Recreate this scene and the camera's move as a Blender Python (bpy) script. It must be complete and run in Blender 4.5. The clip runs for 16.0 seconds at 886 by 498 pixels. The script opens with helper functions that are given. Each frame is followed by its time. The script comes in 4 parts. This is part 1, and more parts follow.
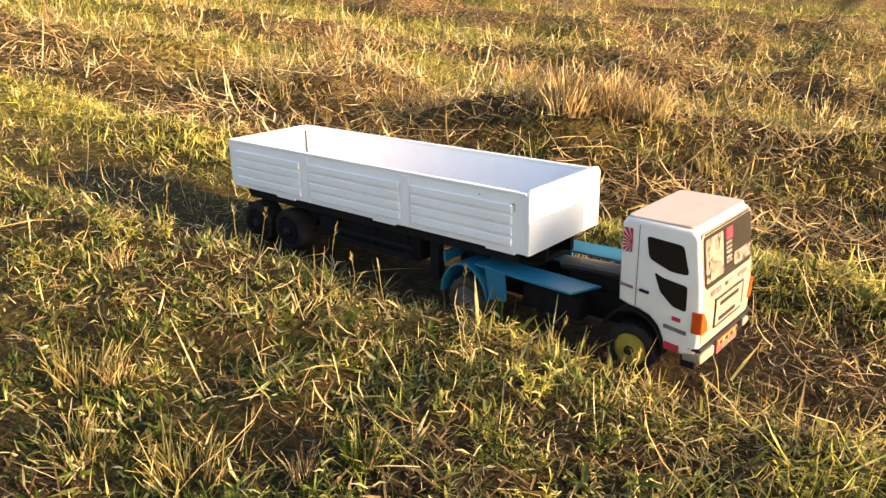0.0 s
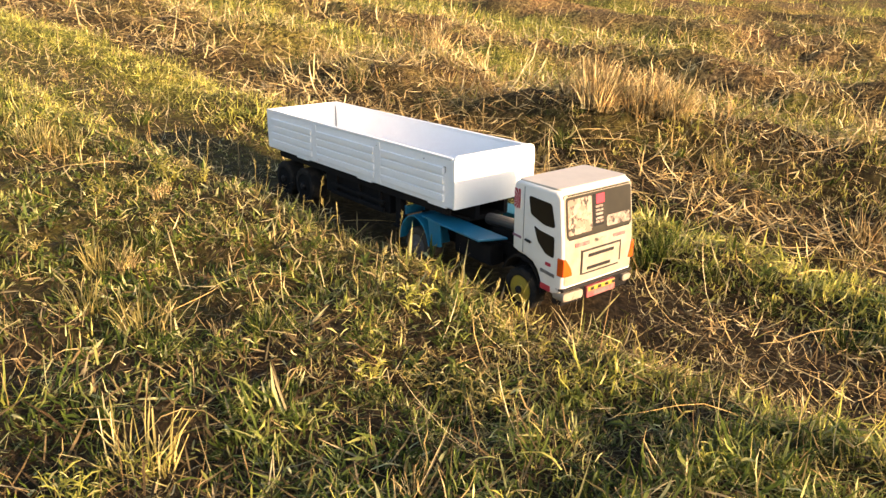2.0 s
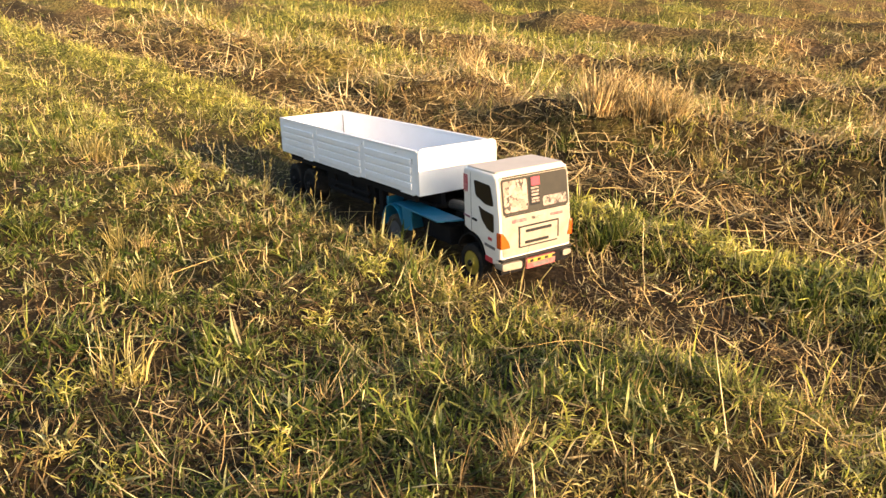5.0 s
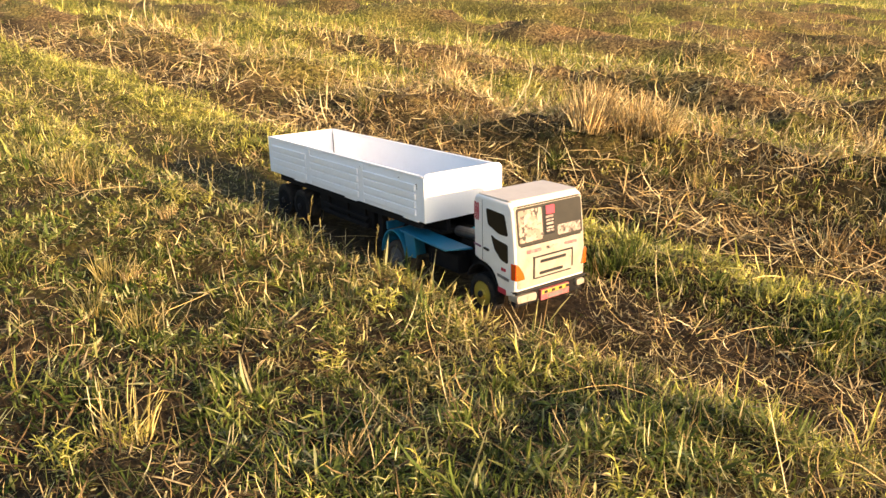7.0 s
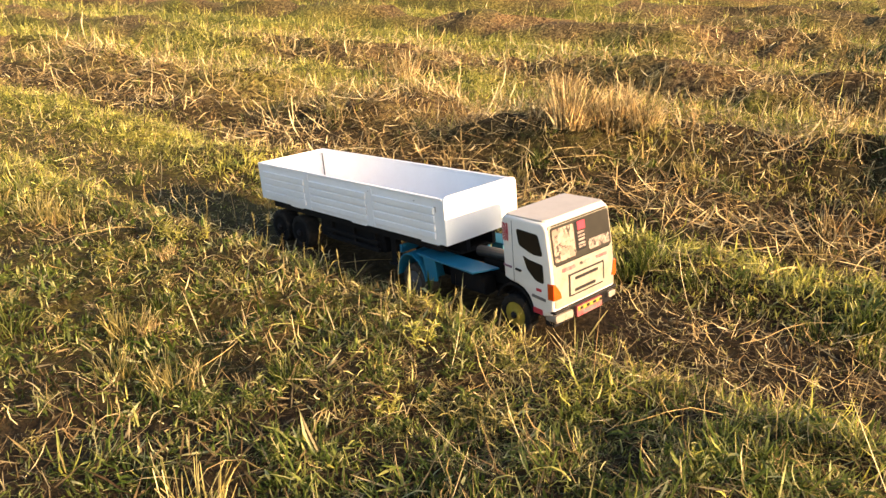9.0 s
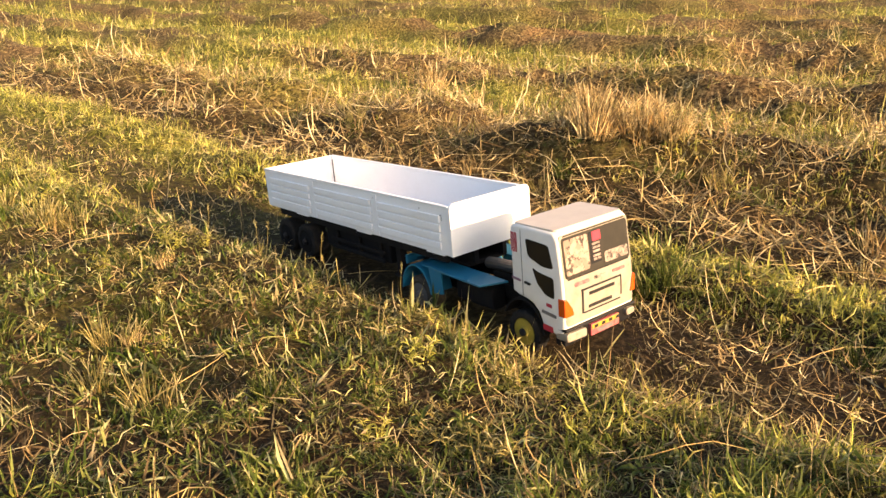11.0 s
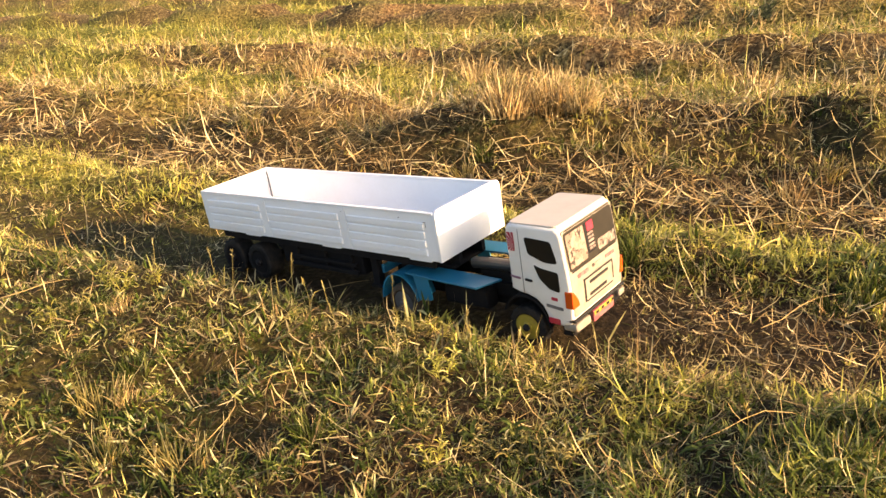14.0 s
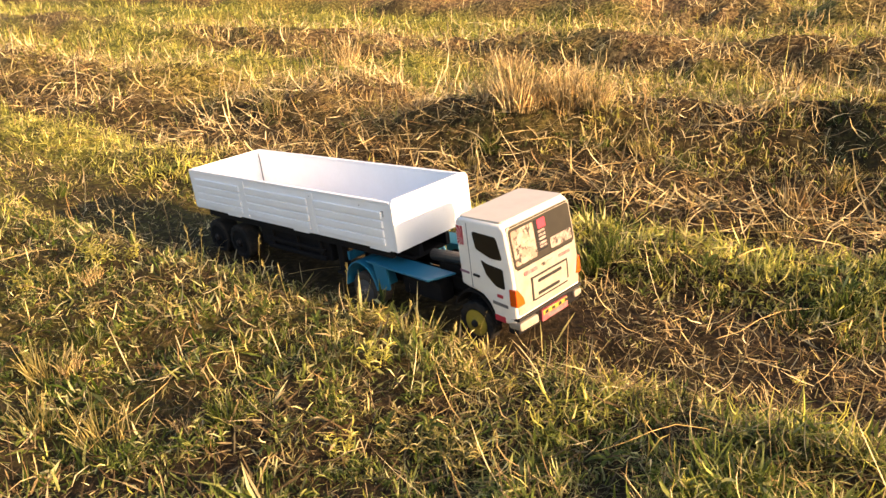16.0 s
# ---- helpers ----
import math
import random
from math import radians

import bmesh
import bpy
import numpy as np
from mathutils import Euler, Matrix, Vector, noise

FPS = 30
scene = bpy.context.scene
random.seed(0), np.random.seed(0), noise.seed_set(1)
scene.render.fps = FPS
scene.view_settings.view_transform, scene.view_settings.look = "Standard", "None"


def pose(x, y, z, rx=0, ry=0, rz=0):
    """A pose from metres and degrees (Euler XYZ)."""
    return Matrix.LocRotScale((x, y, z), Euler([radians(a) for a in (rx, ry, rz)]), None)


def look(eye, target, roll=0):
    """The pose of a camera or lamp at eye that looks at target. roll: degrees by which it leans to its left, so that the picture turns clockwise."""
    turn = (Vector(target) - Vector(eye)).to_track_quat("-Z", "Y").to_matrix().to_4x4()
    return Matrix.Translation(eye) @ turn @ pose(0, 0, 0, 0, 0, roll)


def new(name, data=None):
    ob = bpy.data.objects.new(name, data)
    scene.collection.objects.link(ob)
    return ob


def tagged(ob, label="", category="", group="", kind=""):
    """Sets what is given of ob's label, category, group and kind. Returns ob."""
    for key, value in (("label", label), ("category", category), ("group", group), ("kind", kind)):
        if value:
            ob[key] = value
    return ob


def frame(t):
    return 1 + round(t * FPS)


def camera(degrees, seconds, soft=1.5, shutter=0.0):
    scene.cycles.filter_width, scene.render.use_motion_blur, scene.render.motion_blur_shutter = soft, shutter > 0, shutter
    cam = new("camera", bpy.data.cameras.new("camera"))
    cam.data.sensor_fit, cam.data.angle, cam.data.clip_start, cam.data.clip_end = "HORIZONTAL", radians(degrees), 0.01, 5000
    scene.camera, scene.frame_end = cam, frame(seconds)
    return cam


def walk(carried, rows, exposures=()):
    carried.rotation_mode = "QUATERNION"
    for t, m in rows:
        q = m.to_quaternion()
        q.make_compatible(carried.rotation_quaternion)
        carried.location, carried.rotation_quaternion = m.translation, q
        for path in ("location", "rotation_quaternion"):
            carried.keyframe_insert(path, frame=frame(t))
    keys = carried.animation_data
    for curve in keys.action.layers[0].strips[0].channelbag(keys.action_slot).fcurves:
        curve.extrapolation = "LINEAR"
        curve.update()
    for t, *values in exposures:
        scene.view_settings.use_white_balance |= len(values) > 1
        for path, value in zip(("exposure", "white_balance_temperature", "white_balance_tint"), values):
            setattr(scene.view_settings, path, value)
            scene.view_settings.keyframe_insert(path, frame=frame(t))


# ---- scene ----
# camera and its walk
cam = camera(60.6, 16.0, 1.5)
PATH = [
    (0.0, pose(0.6097, -1.0933, 0.5818, 69.63, -3.69, 40.14)),
    (0.5, pose(0.6976, -1.1807, 0.5756, 69.60, -4.04, 41.53)),
    (1.0, pose(0.8008, -1.1133, 0.6058, 69.31, -4.61, 42.54)),
    (1.5, pose(0.8954, -1.1051, 0.6069, 68.91, -4.79, 46.47)),
    (2.0, pose(1.0813, -1.0686, 0.6316, 68.62, -4.73, 50.97)),
    (2.5, pose(1.2869, -0.9976, 0.6189, 68.87, -5.12, 55.20)),
    (3.0, pose(1.3590, -0.9769, 0.6197, 68.65, -6.16, 60.11)),
    (3.5, pose(1.4051, -0.9939, 0.6047, 69.55, -5.92, 60.32)),
    (4.0, pose(1.4402, -0.9585, 0.6228, 69.80, -4.36, 59.58)),
    (6.5, pose(1.3072, -1.1564, 0.6509, 70.38, -1.94, 52.06)),
    (7.0, pose(1.2829, -1.0565, 0.6589, 70.53, -3.16, 53.22)),
    (7.5, pose(1.2412, -1.0850, 0.6596, 69.98, -2.54, 51.35)),
    (8.0, pose(1.1951, -1.1624, 0.6582, 70.36, -1.52, 50.02)),
    (8.5, pose(1.1489, -1.1434, 0.6761, 70.63, -0.28, 49.60)),
    (9.0, pose(1.1348, -1.1442, 0.7086, 69.93, 0.11, 48.00)),
    (11.5, pose(1.0658, -1.0264, 0.6582, 71.20, 0.12, 50.80)),
    (12.0, pose(1.0339, -1.0956, 0.7047, 69.95, 1.09, 47.00)),
    (12.5, pose(1.0256, -1.0637, 0.7235, 68.85, 1.89, 48.21)),
    (13.0, pose(0.9893, -1.1335, 0.7185, 69.20, 0.72, 46.97)),
    (13.5, pose(0.9135, -1.1655, 0.7393, 68.63, 3.46, 41.68)),
    (14.0, pose(0.9066, -1.1866, 0.7268, 68.82, 3.85, 38.52)),
    (14.5, pose(0.8544, -1.1943, 0.7251, 68.10, 5.20, 37.73)),
    (15.0, pose(0.8642, -1.2019, 0.7274, 68.47, 3.89, 39.77)),
    (15.5, pose(0.9360, -1.1596, 0.7348, 68.45, 2.97, 41.14)),
    (16.0, pose(1.0433, -1.0475, 0.7116, 68.39, 2.42, 43.50)),
]
walk(cam, PATH, ((0.0, 1.58, 6550, 12), (2.0, 1.47, 6500, 10), (3.5, 1.36, 6500, 10), (8.0, 1.43, 6500, 10), (11.5, 1.42, 6800, 14), (13.0, 1.48, 6800, 14), (14.0, 1.57, 6800, 14), (16.0, 1.54, 6850, 15)))

# daylight: low warm sun ahead of the truck, clear sky
SUN_AZ, SUN_EL = 11.0, 17.5
world = bpy.data.worlds.new("sky")
scene.world = world
world.use_nodes = True
wn = world.node_tree
sky = wn.nodes.new("ShaderNodeTexSky")
sky.sky_type = "NISHITA"
sky.sun_disc = False
sky.sun_elevation = radians(SUN_EL)
sky.sun_rotation = radians(90 - SUN_AZ)
sky.air_density, sky.dust_density = 1.0, 3.0
wn.links.new(sky.outputs[0], wn.nodes["Background"].inputs[0])
wn.nodes["Background"].inputs[1].default_value = 0.125
sun = new("sun", bpy.data.lights.new("sun", "SUN"))
sun.data.energy, sun.data.angle, sun.data.color = 5.0, radians(0.6), (1.0, 0.655, 0.365)
sx, sy = math.cos(radians(SUN_AZ)), math.sin(radians(SUN_AZ))
sun.matrix_world = look((sx * 20, sy * 20, 20 * math.tan(radians(SUN_EL))), (0, 0, 0))


# ---------- materials ----------
def mat(name, rough=0.6, metal=0.0, spec=0.5):
    m = bpy.data.materials.new(name)
    m.use_nodes = True
    b = m.node_tree.nodes["Principled BSDF"]
    b.inputs["Roughness"].default_value = rough
    b.inputs["Metallic"].default_value = metal
    b.inputs["Specular IOR Level"].default_value = spec
    return m, m.node_tree, b


def ramp(nt, fac, stops):
    r = nt.nodes.new("ShaderNodeValToRGB")
    while len(r.color_ramp.elements) < len(stops):
        r.color_ramp.elements.new(0.5)
    for e, (p, c) in zip(r.color_ramp.elements, stops):
        e.position, e.color = p, (*c, 1)
    nt.links.new(fac, r.inputs[0])
    return r.outputs[0]


def noise_tex(nt, scale, detail=4.0, rough=0.6, coords="Object"):
    tc = nt.nodes.new("ShaderNodeTexCoord")
    n = nt.nodes.new("ShaderNodeTexNoise")
    n.inputs["Scale"].default_value, n.inputs["Detail"].default_value, n.inputs["Roughness"].default_value = scale, detail, rough
    nt.links.new(tc.outputs[coords], n.inputs["Vector"])
    return n.outputs["Fac"]


def mix(nt, fac, a, b, blend="MIX"):
    m = nt.nodes.new("ShaderNodeMix")
    m.data_type, m.blend_type = "RGBA", blend
    for sock, v in ((m.inputs[0], fac), (m.inputs[6], a), (m.inputs[7], b)):
        if isinstance(v, (int, float)):
            sock.default_value = v
        elif isinstance(v, tuple):
            sock.default_value = (*v, 1)
        else:
            nt.links.new(v, sock)
    return m.outputs[2]


def bump(nt, b, height, strength=0.3, dist=0.002):
    n = nt.nodes.new("ShaderNodeBump")
    n.inputs["Strength"].default_value, n.inputs["Distance"].default_value = strength, dist
    nt.links.new(height, n.inputs["Height"])
    nt.links.new(n.outputs[0], b.inputs["Normal"])


def paint(name, col, dirt, rough=0.5, amount=0.35, scale=30.0, spec=0.5, metal=0.0, relief=0.15):
    """Painted or moulded surface with grime at two scales."""
    m, nt, b = mat(name, rough, metal, spec)
    big = ramp(nt, noise_tex(nt, scale, 5, 0.65), [(0.42, (0, 0, 0)), (0.78, (1, 1, 1))])
    fine = noise_tex(nt, scale * 9, 3, 0.6)
    sc = nt.nodes.new("ShaderNodeMath")
    sc.operation = "MULTIPLY"
    nt.links.new(big, sc.inputs[0])
    sc.inputs[1].default_value = amount
    c1 = mix(nt, sc.outputs[0], col, dirt)
    c2 = mix(nt, fine, c1, tuple(min(1, v * 0.86) for v in col))
    f2 = mix(nt, 0.35, c1, c2)
    nt.links.new(f2, b.inputs["Base Color"])
    bump(nt, b, fine, relief, 0.001)
    return m


def leaf_mat(name, stops, patch, rough=0.55, through_light=0.25, patch_amount=0.5, spec=0.15):
    """Blades: a colour of their own each, drifting over the field in patches, with shade and highlights painted in by
    clumps.
    """
    m, nt, b = mat(name, rough, 0, spec)
    geo = nt.nodes.new("ShaderNodeNewGeometry")
    col = ramp(nt, geo.outputs["Random Per Island"], stops)
    n = ramp(nt, noise_tex(nt, 1.7, 3, 0.6), [(0.40, (0, 0, 0)), (0.62, (1, 1, 1))])
    sc = nt.nodes.new("ShaderNodeMath")
    sc.operation = "MULTIPLY"
    nt.links.new(n, sc.inputs[0])
    sc.inputs[1].default_value = patch_amount
    col = mix(nt, sc.outputs[0], col, patch)
    grain = ramp(nt, noise_tex(nt, 90, 2, 0.5), [(0.3, (0.75, 0.75, 0.75)), (0.7, (1.1, 1.1, 1.1))])
    col = mix(nt, 1.0, col, grain, "MULTIPLY")
    # shaded gaps and bright tuft tops, multiplied into the blade colour
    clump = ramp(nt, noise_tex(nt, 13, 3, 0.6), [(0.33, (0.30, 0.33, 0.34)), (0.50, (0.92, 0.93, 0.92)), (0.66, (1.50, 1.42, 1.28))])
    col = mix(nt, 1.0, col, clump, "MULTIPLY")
    nt.links.new(col, b.inputs["Base Color"])
    tr = nt.nodes.new("ShaderNodeBsdfTranslucent")
    nt.links.new(mix(nt, 1.0, col, (1.5, 1.4, 1.1), "MULTIPLY"), tr.inputs[0])
    ms = nt.nodes.new("ShaderNodeMixShader")
    ms.inputs[0].default_value = through_light
    nt.links.new(b.outputs[0], ms.inputs[1])
    nt.links.new(tr.outputs[0], ms.inputs[2])
    nt.links.new(ms.outputs[0], nt.nodes["Material Output"].inputs[0])
    return m


def soil_mat():
    m, nt, b = mat("shaded_soil", 0.95, 0, 0.1)
    big = noise_tex(nt, 3.0, 6, 0.65)
    fine = noise_tex(nt, 60, 5, 0.7)
    # soil colours set low to deepen the shade between blades
    c = ramp(nt, fine, [(0.3, (0.011, 0.007, 0.004)), (0.5, (0.027, 0.018, 0.009)), (0.75, (0.085, 0.058, 0.030))])
    g = ramp(nt, fine, [(0.3, (0.014, 0.010, 0.005)), (0.55, (0.040, 0.029, 0.013)), (0.75, (0.12, 0.088, 0.040))])
    f = ramp(nt, big, [(0.42, (0, 0, 0)), (0.6, (1, 1, 1))])
    bare = mix(nt, f, c, g)
    # sward for grass too far to model: shaded gaps and lit tips in colour
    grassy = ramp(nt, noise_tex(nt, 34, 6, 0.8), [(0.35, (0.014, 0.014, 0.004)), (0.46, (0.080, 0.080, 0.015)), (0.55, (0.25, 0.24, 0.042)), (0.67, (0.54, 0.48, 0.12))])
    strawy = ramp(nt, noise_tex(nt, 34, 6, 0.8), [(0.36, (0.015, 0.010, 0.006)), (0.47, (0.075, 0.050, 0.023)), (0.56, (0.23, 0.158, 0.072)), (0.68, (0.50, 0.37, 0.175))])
    cover = nt.nodes.new("ShaderNodeAttribute")
    cover.attribute_name = "straw_cover"
    sward = mix(nt, cover.outputs["Fac"], grassy, strawy)
    # patches darken or lighten the sward for more shadow contrast
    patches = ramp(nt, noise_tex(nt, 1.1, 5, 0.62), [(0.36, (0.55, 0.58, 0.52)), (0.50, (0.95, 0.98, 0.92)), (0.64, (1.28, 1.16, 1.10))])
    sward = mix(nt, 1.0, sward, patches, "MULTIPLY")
    distance = nt.nodes.new("ShaderNodeAttribute")
    distance.attribute_name = "matted"
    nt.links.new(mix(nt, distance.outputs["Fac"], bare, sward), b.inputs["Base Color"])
    bump(nt, b, fine, 0.8, 0.02)
    return m


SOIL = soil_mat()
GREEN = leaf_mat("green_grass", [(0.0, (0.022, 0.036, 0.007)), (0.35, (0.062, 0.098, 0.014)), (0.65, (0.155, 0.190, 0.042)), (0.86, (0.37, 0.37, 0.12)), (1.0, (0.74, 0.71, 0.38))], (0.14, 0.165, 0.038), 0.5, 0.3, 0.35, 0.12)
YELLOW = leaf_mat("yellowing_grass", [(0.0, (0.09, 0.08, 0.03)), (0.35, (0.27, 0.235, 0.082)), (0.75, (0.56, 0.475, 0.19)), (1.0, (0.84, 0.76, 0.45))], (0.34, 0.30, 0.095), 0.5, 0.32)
# lit copy of the grass colour, brighter for ground in full sun
SUNLIT = leaf_mat("sunlit_grass", [(0.0, (0.17, 0.18, 0.032)), (0.4, (0.42, 0.42, 0.082)), (0.75, (0.68, 0.62, 0.18)), (1.0, (0.88, 0.79, 0.38))], (0.42, 0.42, 0.08), 0.5, 0.35, 0.4)
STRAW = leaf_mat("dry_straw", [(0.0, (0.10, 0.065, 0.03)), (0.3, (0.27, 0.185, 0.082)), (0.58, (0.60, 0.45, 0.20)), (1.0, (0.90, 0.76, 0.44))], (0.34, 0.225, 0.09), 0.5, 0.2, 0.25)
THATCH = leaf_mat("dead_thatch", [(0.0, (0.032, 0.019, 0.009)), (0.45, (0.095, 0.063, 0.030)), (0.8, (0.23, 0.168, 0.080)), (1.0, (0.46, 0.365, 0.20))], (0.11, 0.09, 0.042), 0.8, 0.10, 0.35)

WHITE = paint("white_paint", (0.88, 0.88, 0.89), (0.72, 0.70, 0.66), 0.55, 0.3, 14, 0.4, 0, 0.4)
CAB_WHITE = paint("cab_white_paint", (0.78, 0.75, 0.70), (0.50, 0.44, 0.36), 0.4, 0.35, 22)
# yellowed cream, also darkened well below the shell to offset direct sun
AGED_DIMMED = paint("yellowed_plastic_dimmed", (0.30, 0.265, 0.21), (0.155, 0.122, 0.085), 0.5, 0.85, 38)
ROOF = paint("beige_roof_paint", (0.60, 0.51, 0.41), (0.46, 0.38, 0.30), 0.5, 0.5, 30)
BLACK = paint("black_paint", (0.010, 0.010, 0.011), (0.028, 0.022, 0.016), 0.9, 0.5, 25, 0.08)
RUBBER = paint("tyre_rubber", (0.012, 0.012, 0.012), (0.075, 0.06, 0.042), 0.9, 0.55, 35, 0.15)
DUSTY_RUBBER = paint("dusty_tyre_rubber", (0.060, 0.050, 0.040), (0.13, 0.105, 0.075), 0.95, 0.8, 40, 0.1)
BLUE = paint("blue_paint", (0.008, 0.150, 0.255), (0.07, 0.12, 0.14), 0.42, 0.35, 28)
YELLOW_RIM = paint("yellow_plastic", (0.36, 0.275, 0.024), (0.17, 0.12, 0.037), 0.6, 0.9, 45)
GREY_RIM = paint("grey_steel", (0.10, 0.095, 0.09), (0.10, 0.07, 0.05), 0.6, 0.6, 40)
TUBE = paint("silver_pipe", (0.06, 0.06, 0.06), (0.15, 0.12, 0.10), 0.4, 0.4, 40, 0.5, 0.6)
GLASS = paint("dark_window_film", (0.006, 0.006, 0.007), (0.02, 0.018, 0.016), 0.3, 0.4, 30, 0.3, 0, 0.03)
DUSTY = paint("dusty_windscreen", (0.022, 0.020, 0.016), (0.05, 0.042, 0.032), 0.35, 0.5, 30, 0.3, 0, 0.03)
ORANGE = paint("orange_lens", (0.60, 0.075, 0.008), (0.45, 0.08, 0.02), 0.25, 0.3, 60)
RED = paint("red_sticker", (0.42, 0.02, 0.045), (0.24, 0.03, 0.05), 0.45, 0.4, 60)
PINK = paint("faded_red_sticker", (0.34, 0.055, 0.065), (0.36, 0.26, 0.22), 0.5, 0.8, 120)
YELLOW_ST = paint("yellow_sticker", (0.36, 0.26, 0.02), (0.2, 0.12, 0.03), 0.5, 0.8, 90)
INK = paint("black_ink", (0.010, 0.010, 0.011), (0.035, 0.03, 0.026), 0.7, 0.4, 80, 0.25)
GREY_INK = paint("grey_ink", (0.11, 0.10, 0.10), (0.28, 0.25, 0.22), 0.6, 0.5, 80)
PURPLE = paint("purple_ink", (0.20, 0.09, 0.14), (0.35, 0.25, 0.28), 0.6, 0.5, 80)


def peeling(name, film, print_col, under, scale, cut):
    """Film that has flaked off in patches and shows the dark glass under it."""
    m, nt, b = mat(name, 0.4)
    n = noise_tex(nt, scale, 6, 0.7)
    gone = ramp(nt, n, [(cut - 0.015, (0, 0, 0)), (cut + 0.015, (1, 1, 1))])
    tone = ramp(nt, noise_tex(nt, scale * 0.7, 4, 0.6), [(0.42, film), (0.58, print_col)])
    nt.links.new(mix(nt, gone, tone, under), b.inputs["Base Color"])
    bump(nt, b, gone, 0.4, 0.0006)
    return m


CREAM = peeling("peeling_cream_film", (0.36, 0.265, 0.205), (0.23, 0.15, 0.115), (0.028, 0.023, 0.019), 66, 0.565)
PALE = peeling("pale_print", (0.31, 0.25, 0.21), (0.19, 0.13, 0.105), (0.03, 0.025, 0.022), 90, 0.54)


# ---------- mesh helpers ----------
def part(name, bm, material, parent, label=""):
    me = bpy.data.meshes.new(name)
    bm.to_mesh(me)
    bm.free()
    me.materials.append(material)
    ob = new(name, me)
    ob.parent = parent
    if label:
        tagged(ob, label)
    return ob


def smooth(ob, angle=40):
    me = ob.data
    me.polygons.foreach_set("use_smooth", [True] * len(me.polygons))
    me.set_sharp_from_angle(angle=radians(angle))
    return ob


def box(x0, x1, y0, y1, z0, z1, bev=0.0, seg=2):
    bm = bmesh.new()
    bmesh.ops.create_cube(bm, size=1)
    for v in bm.verts:
        v.co = Vector(((x0 + x1) / 2 + v.co.x * (x1 - x0), (y0 + y1) / 2 + v.co.y * (y1 - y0), (z0 + z1) / 2 + v.co.z * (z1 - z0)))
    if bev:
        bmesh.ops.bevel(bm, geom=bm.edges[:], offset=bev, segments=seg, affect="EDGES", profile=0.5)
    return bm


def prism(pts, axis, a0, a1, bev=0.0, seg=2):
    """A flat outline pushed along an axis: 'y' takes (x, z) pairs, 'x' takes (y, z), 'z' takes (x, y)."""
    bm = bmesh.new()
    def put(p, a):
        return {"y": (p[0], a, p[1]), "x": (a, p[0], p[1]), "z": (p[0], p[1], a)}[axis]
    lo = [bm.verts.new(put(p, a0)) for p in pts]
    hi = [bm.verts.new(put(p, a1)) for p in pts]
    n = len(pts)
    bm.faces.new(lo)
    bm.faces.new(hi[::-1])
    for i in range(n):
        bm.faces.new((lo[(i + 1) % n], lo[i], hi[i], hi[(i + 1) % n]))
    bmesh.ops.recalc_face_normals(bm, faces=bm.faces[:])
    if bev:
        rim = [e for e in bm.edges if sum(len(f.verts) > 4 or f in bm.faces[:2] for f in e.link_faces) == 1]
        bmesh.ops.bevel(bm, geom=rim, offset=bev, segments=seg, affect="EDGES", profile=0.5)
    return bm


def rounded(pts, r, seg=4):
    """The outline with its corners rounded."""
    out, n = [], len(pts)
    for i in range(n):
        p, a, b = Vector(pts[i]), Vector(pts[i - 1]), Vector(pts[(i + 1) % n])
        rr = min(r, (a - p).length * 0.45, (b - p).length * 0.45)
        s, e = p + (a - p).normalized() * rr, p + (b - p).normalized() * rr
        for k in range(seg + 1):
            t = k / seg
            q = s * (1 - t) ** 2 + p * (2 * t * (1 - t)) + e * t ** 2
            out.append((q.x, q.y))
    return out


def lathe(profile, seg, centre):
    """A (radius, y) outline spun round the y axis."""
    bm = bmesh.new()
    rings = []
    for r, y in profile:
        rings.append([bm.verts.new((centre[0] + r * math.cos(2 * math.pi * k / seg), centre[1] + y, centre[2] + r * math.sin(2 * math.pi * k / seg))) for k in range(seg)])
    for a, b in zip(rings, rings[1:]):
        for k in range(seg):
            bm.faces.new((a[k], a[(k + 1) % seg], b[(k + 1) % seg], b[k]))
    bm.faces.new(rings[0])
    bm.faces.new(rings[-1][::-1])
    bmesh.ops.recalc_face_normals(bm, faces=bm.faces[:])
    return bm


def tube(points, r, seg=8):
    bm = bmesh.new()
    pts = [Vector(p) for p in points]
    rings = []
    for i, p in enumerate(pts):
        d = (pts[min(i + 1, len(pts) - 1)] - pts[max(i - 1, 0)]).normalized()
        u = d.orthogonal().normalized()
        w = d.cross(u)
        rr = r[i] if isinstance(r, (list, tuple)) else r
        rings.append([bm.verts.new(p + (u * math.cos(2 * math.pi * k / seg) + w * math.sin(2 * math.pi * k / seg)) * rr) for k in range(seg)])
    for a, b in zip(rings, rings[1:]):
        for k in range(seg):
            bm.faces.new((a[k], a[(k + 1) % seg], b[(k + 1) % seg], b[k]))
    bm.faces.new(rings[0][::-1])
    bm.faces.new(rings[-1])
    bmesh.ops.recalc_face_normals(bm, faces=bm.faces[:])
    return bm


# ---------- the lie of the land ----------
LAT = np.random.RandomState(7).rand(512, 512)


def vnoise(x, y, scale, off=0.0):
    """Smooth value noise in 0..1 with features about 'scale' metres."""
    u, v = np.asarray(x) / scale + 101.3 + off, np.asarray(y) / scale + 57.7 + off * 1.7
    i, j = np.floor(u).astype(int), np.floor(v).astype(int)
    a, b = u - i, v - j
    a, b = a * a * (3 - 2 * a), b * b * (3 - 2 * b)
    g = lambda p, q: LAT[p % 512, q % 512]
    return (g(i, j) * (1 - a) + g(i + 1, j) * a) * (1 - b) + (g(i, j + 1) * (1 - a) + g(i + 1, j + 1) * a) * b


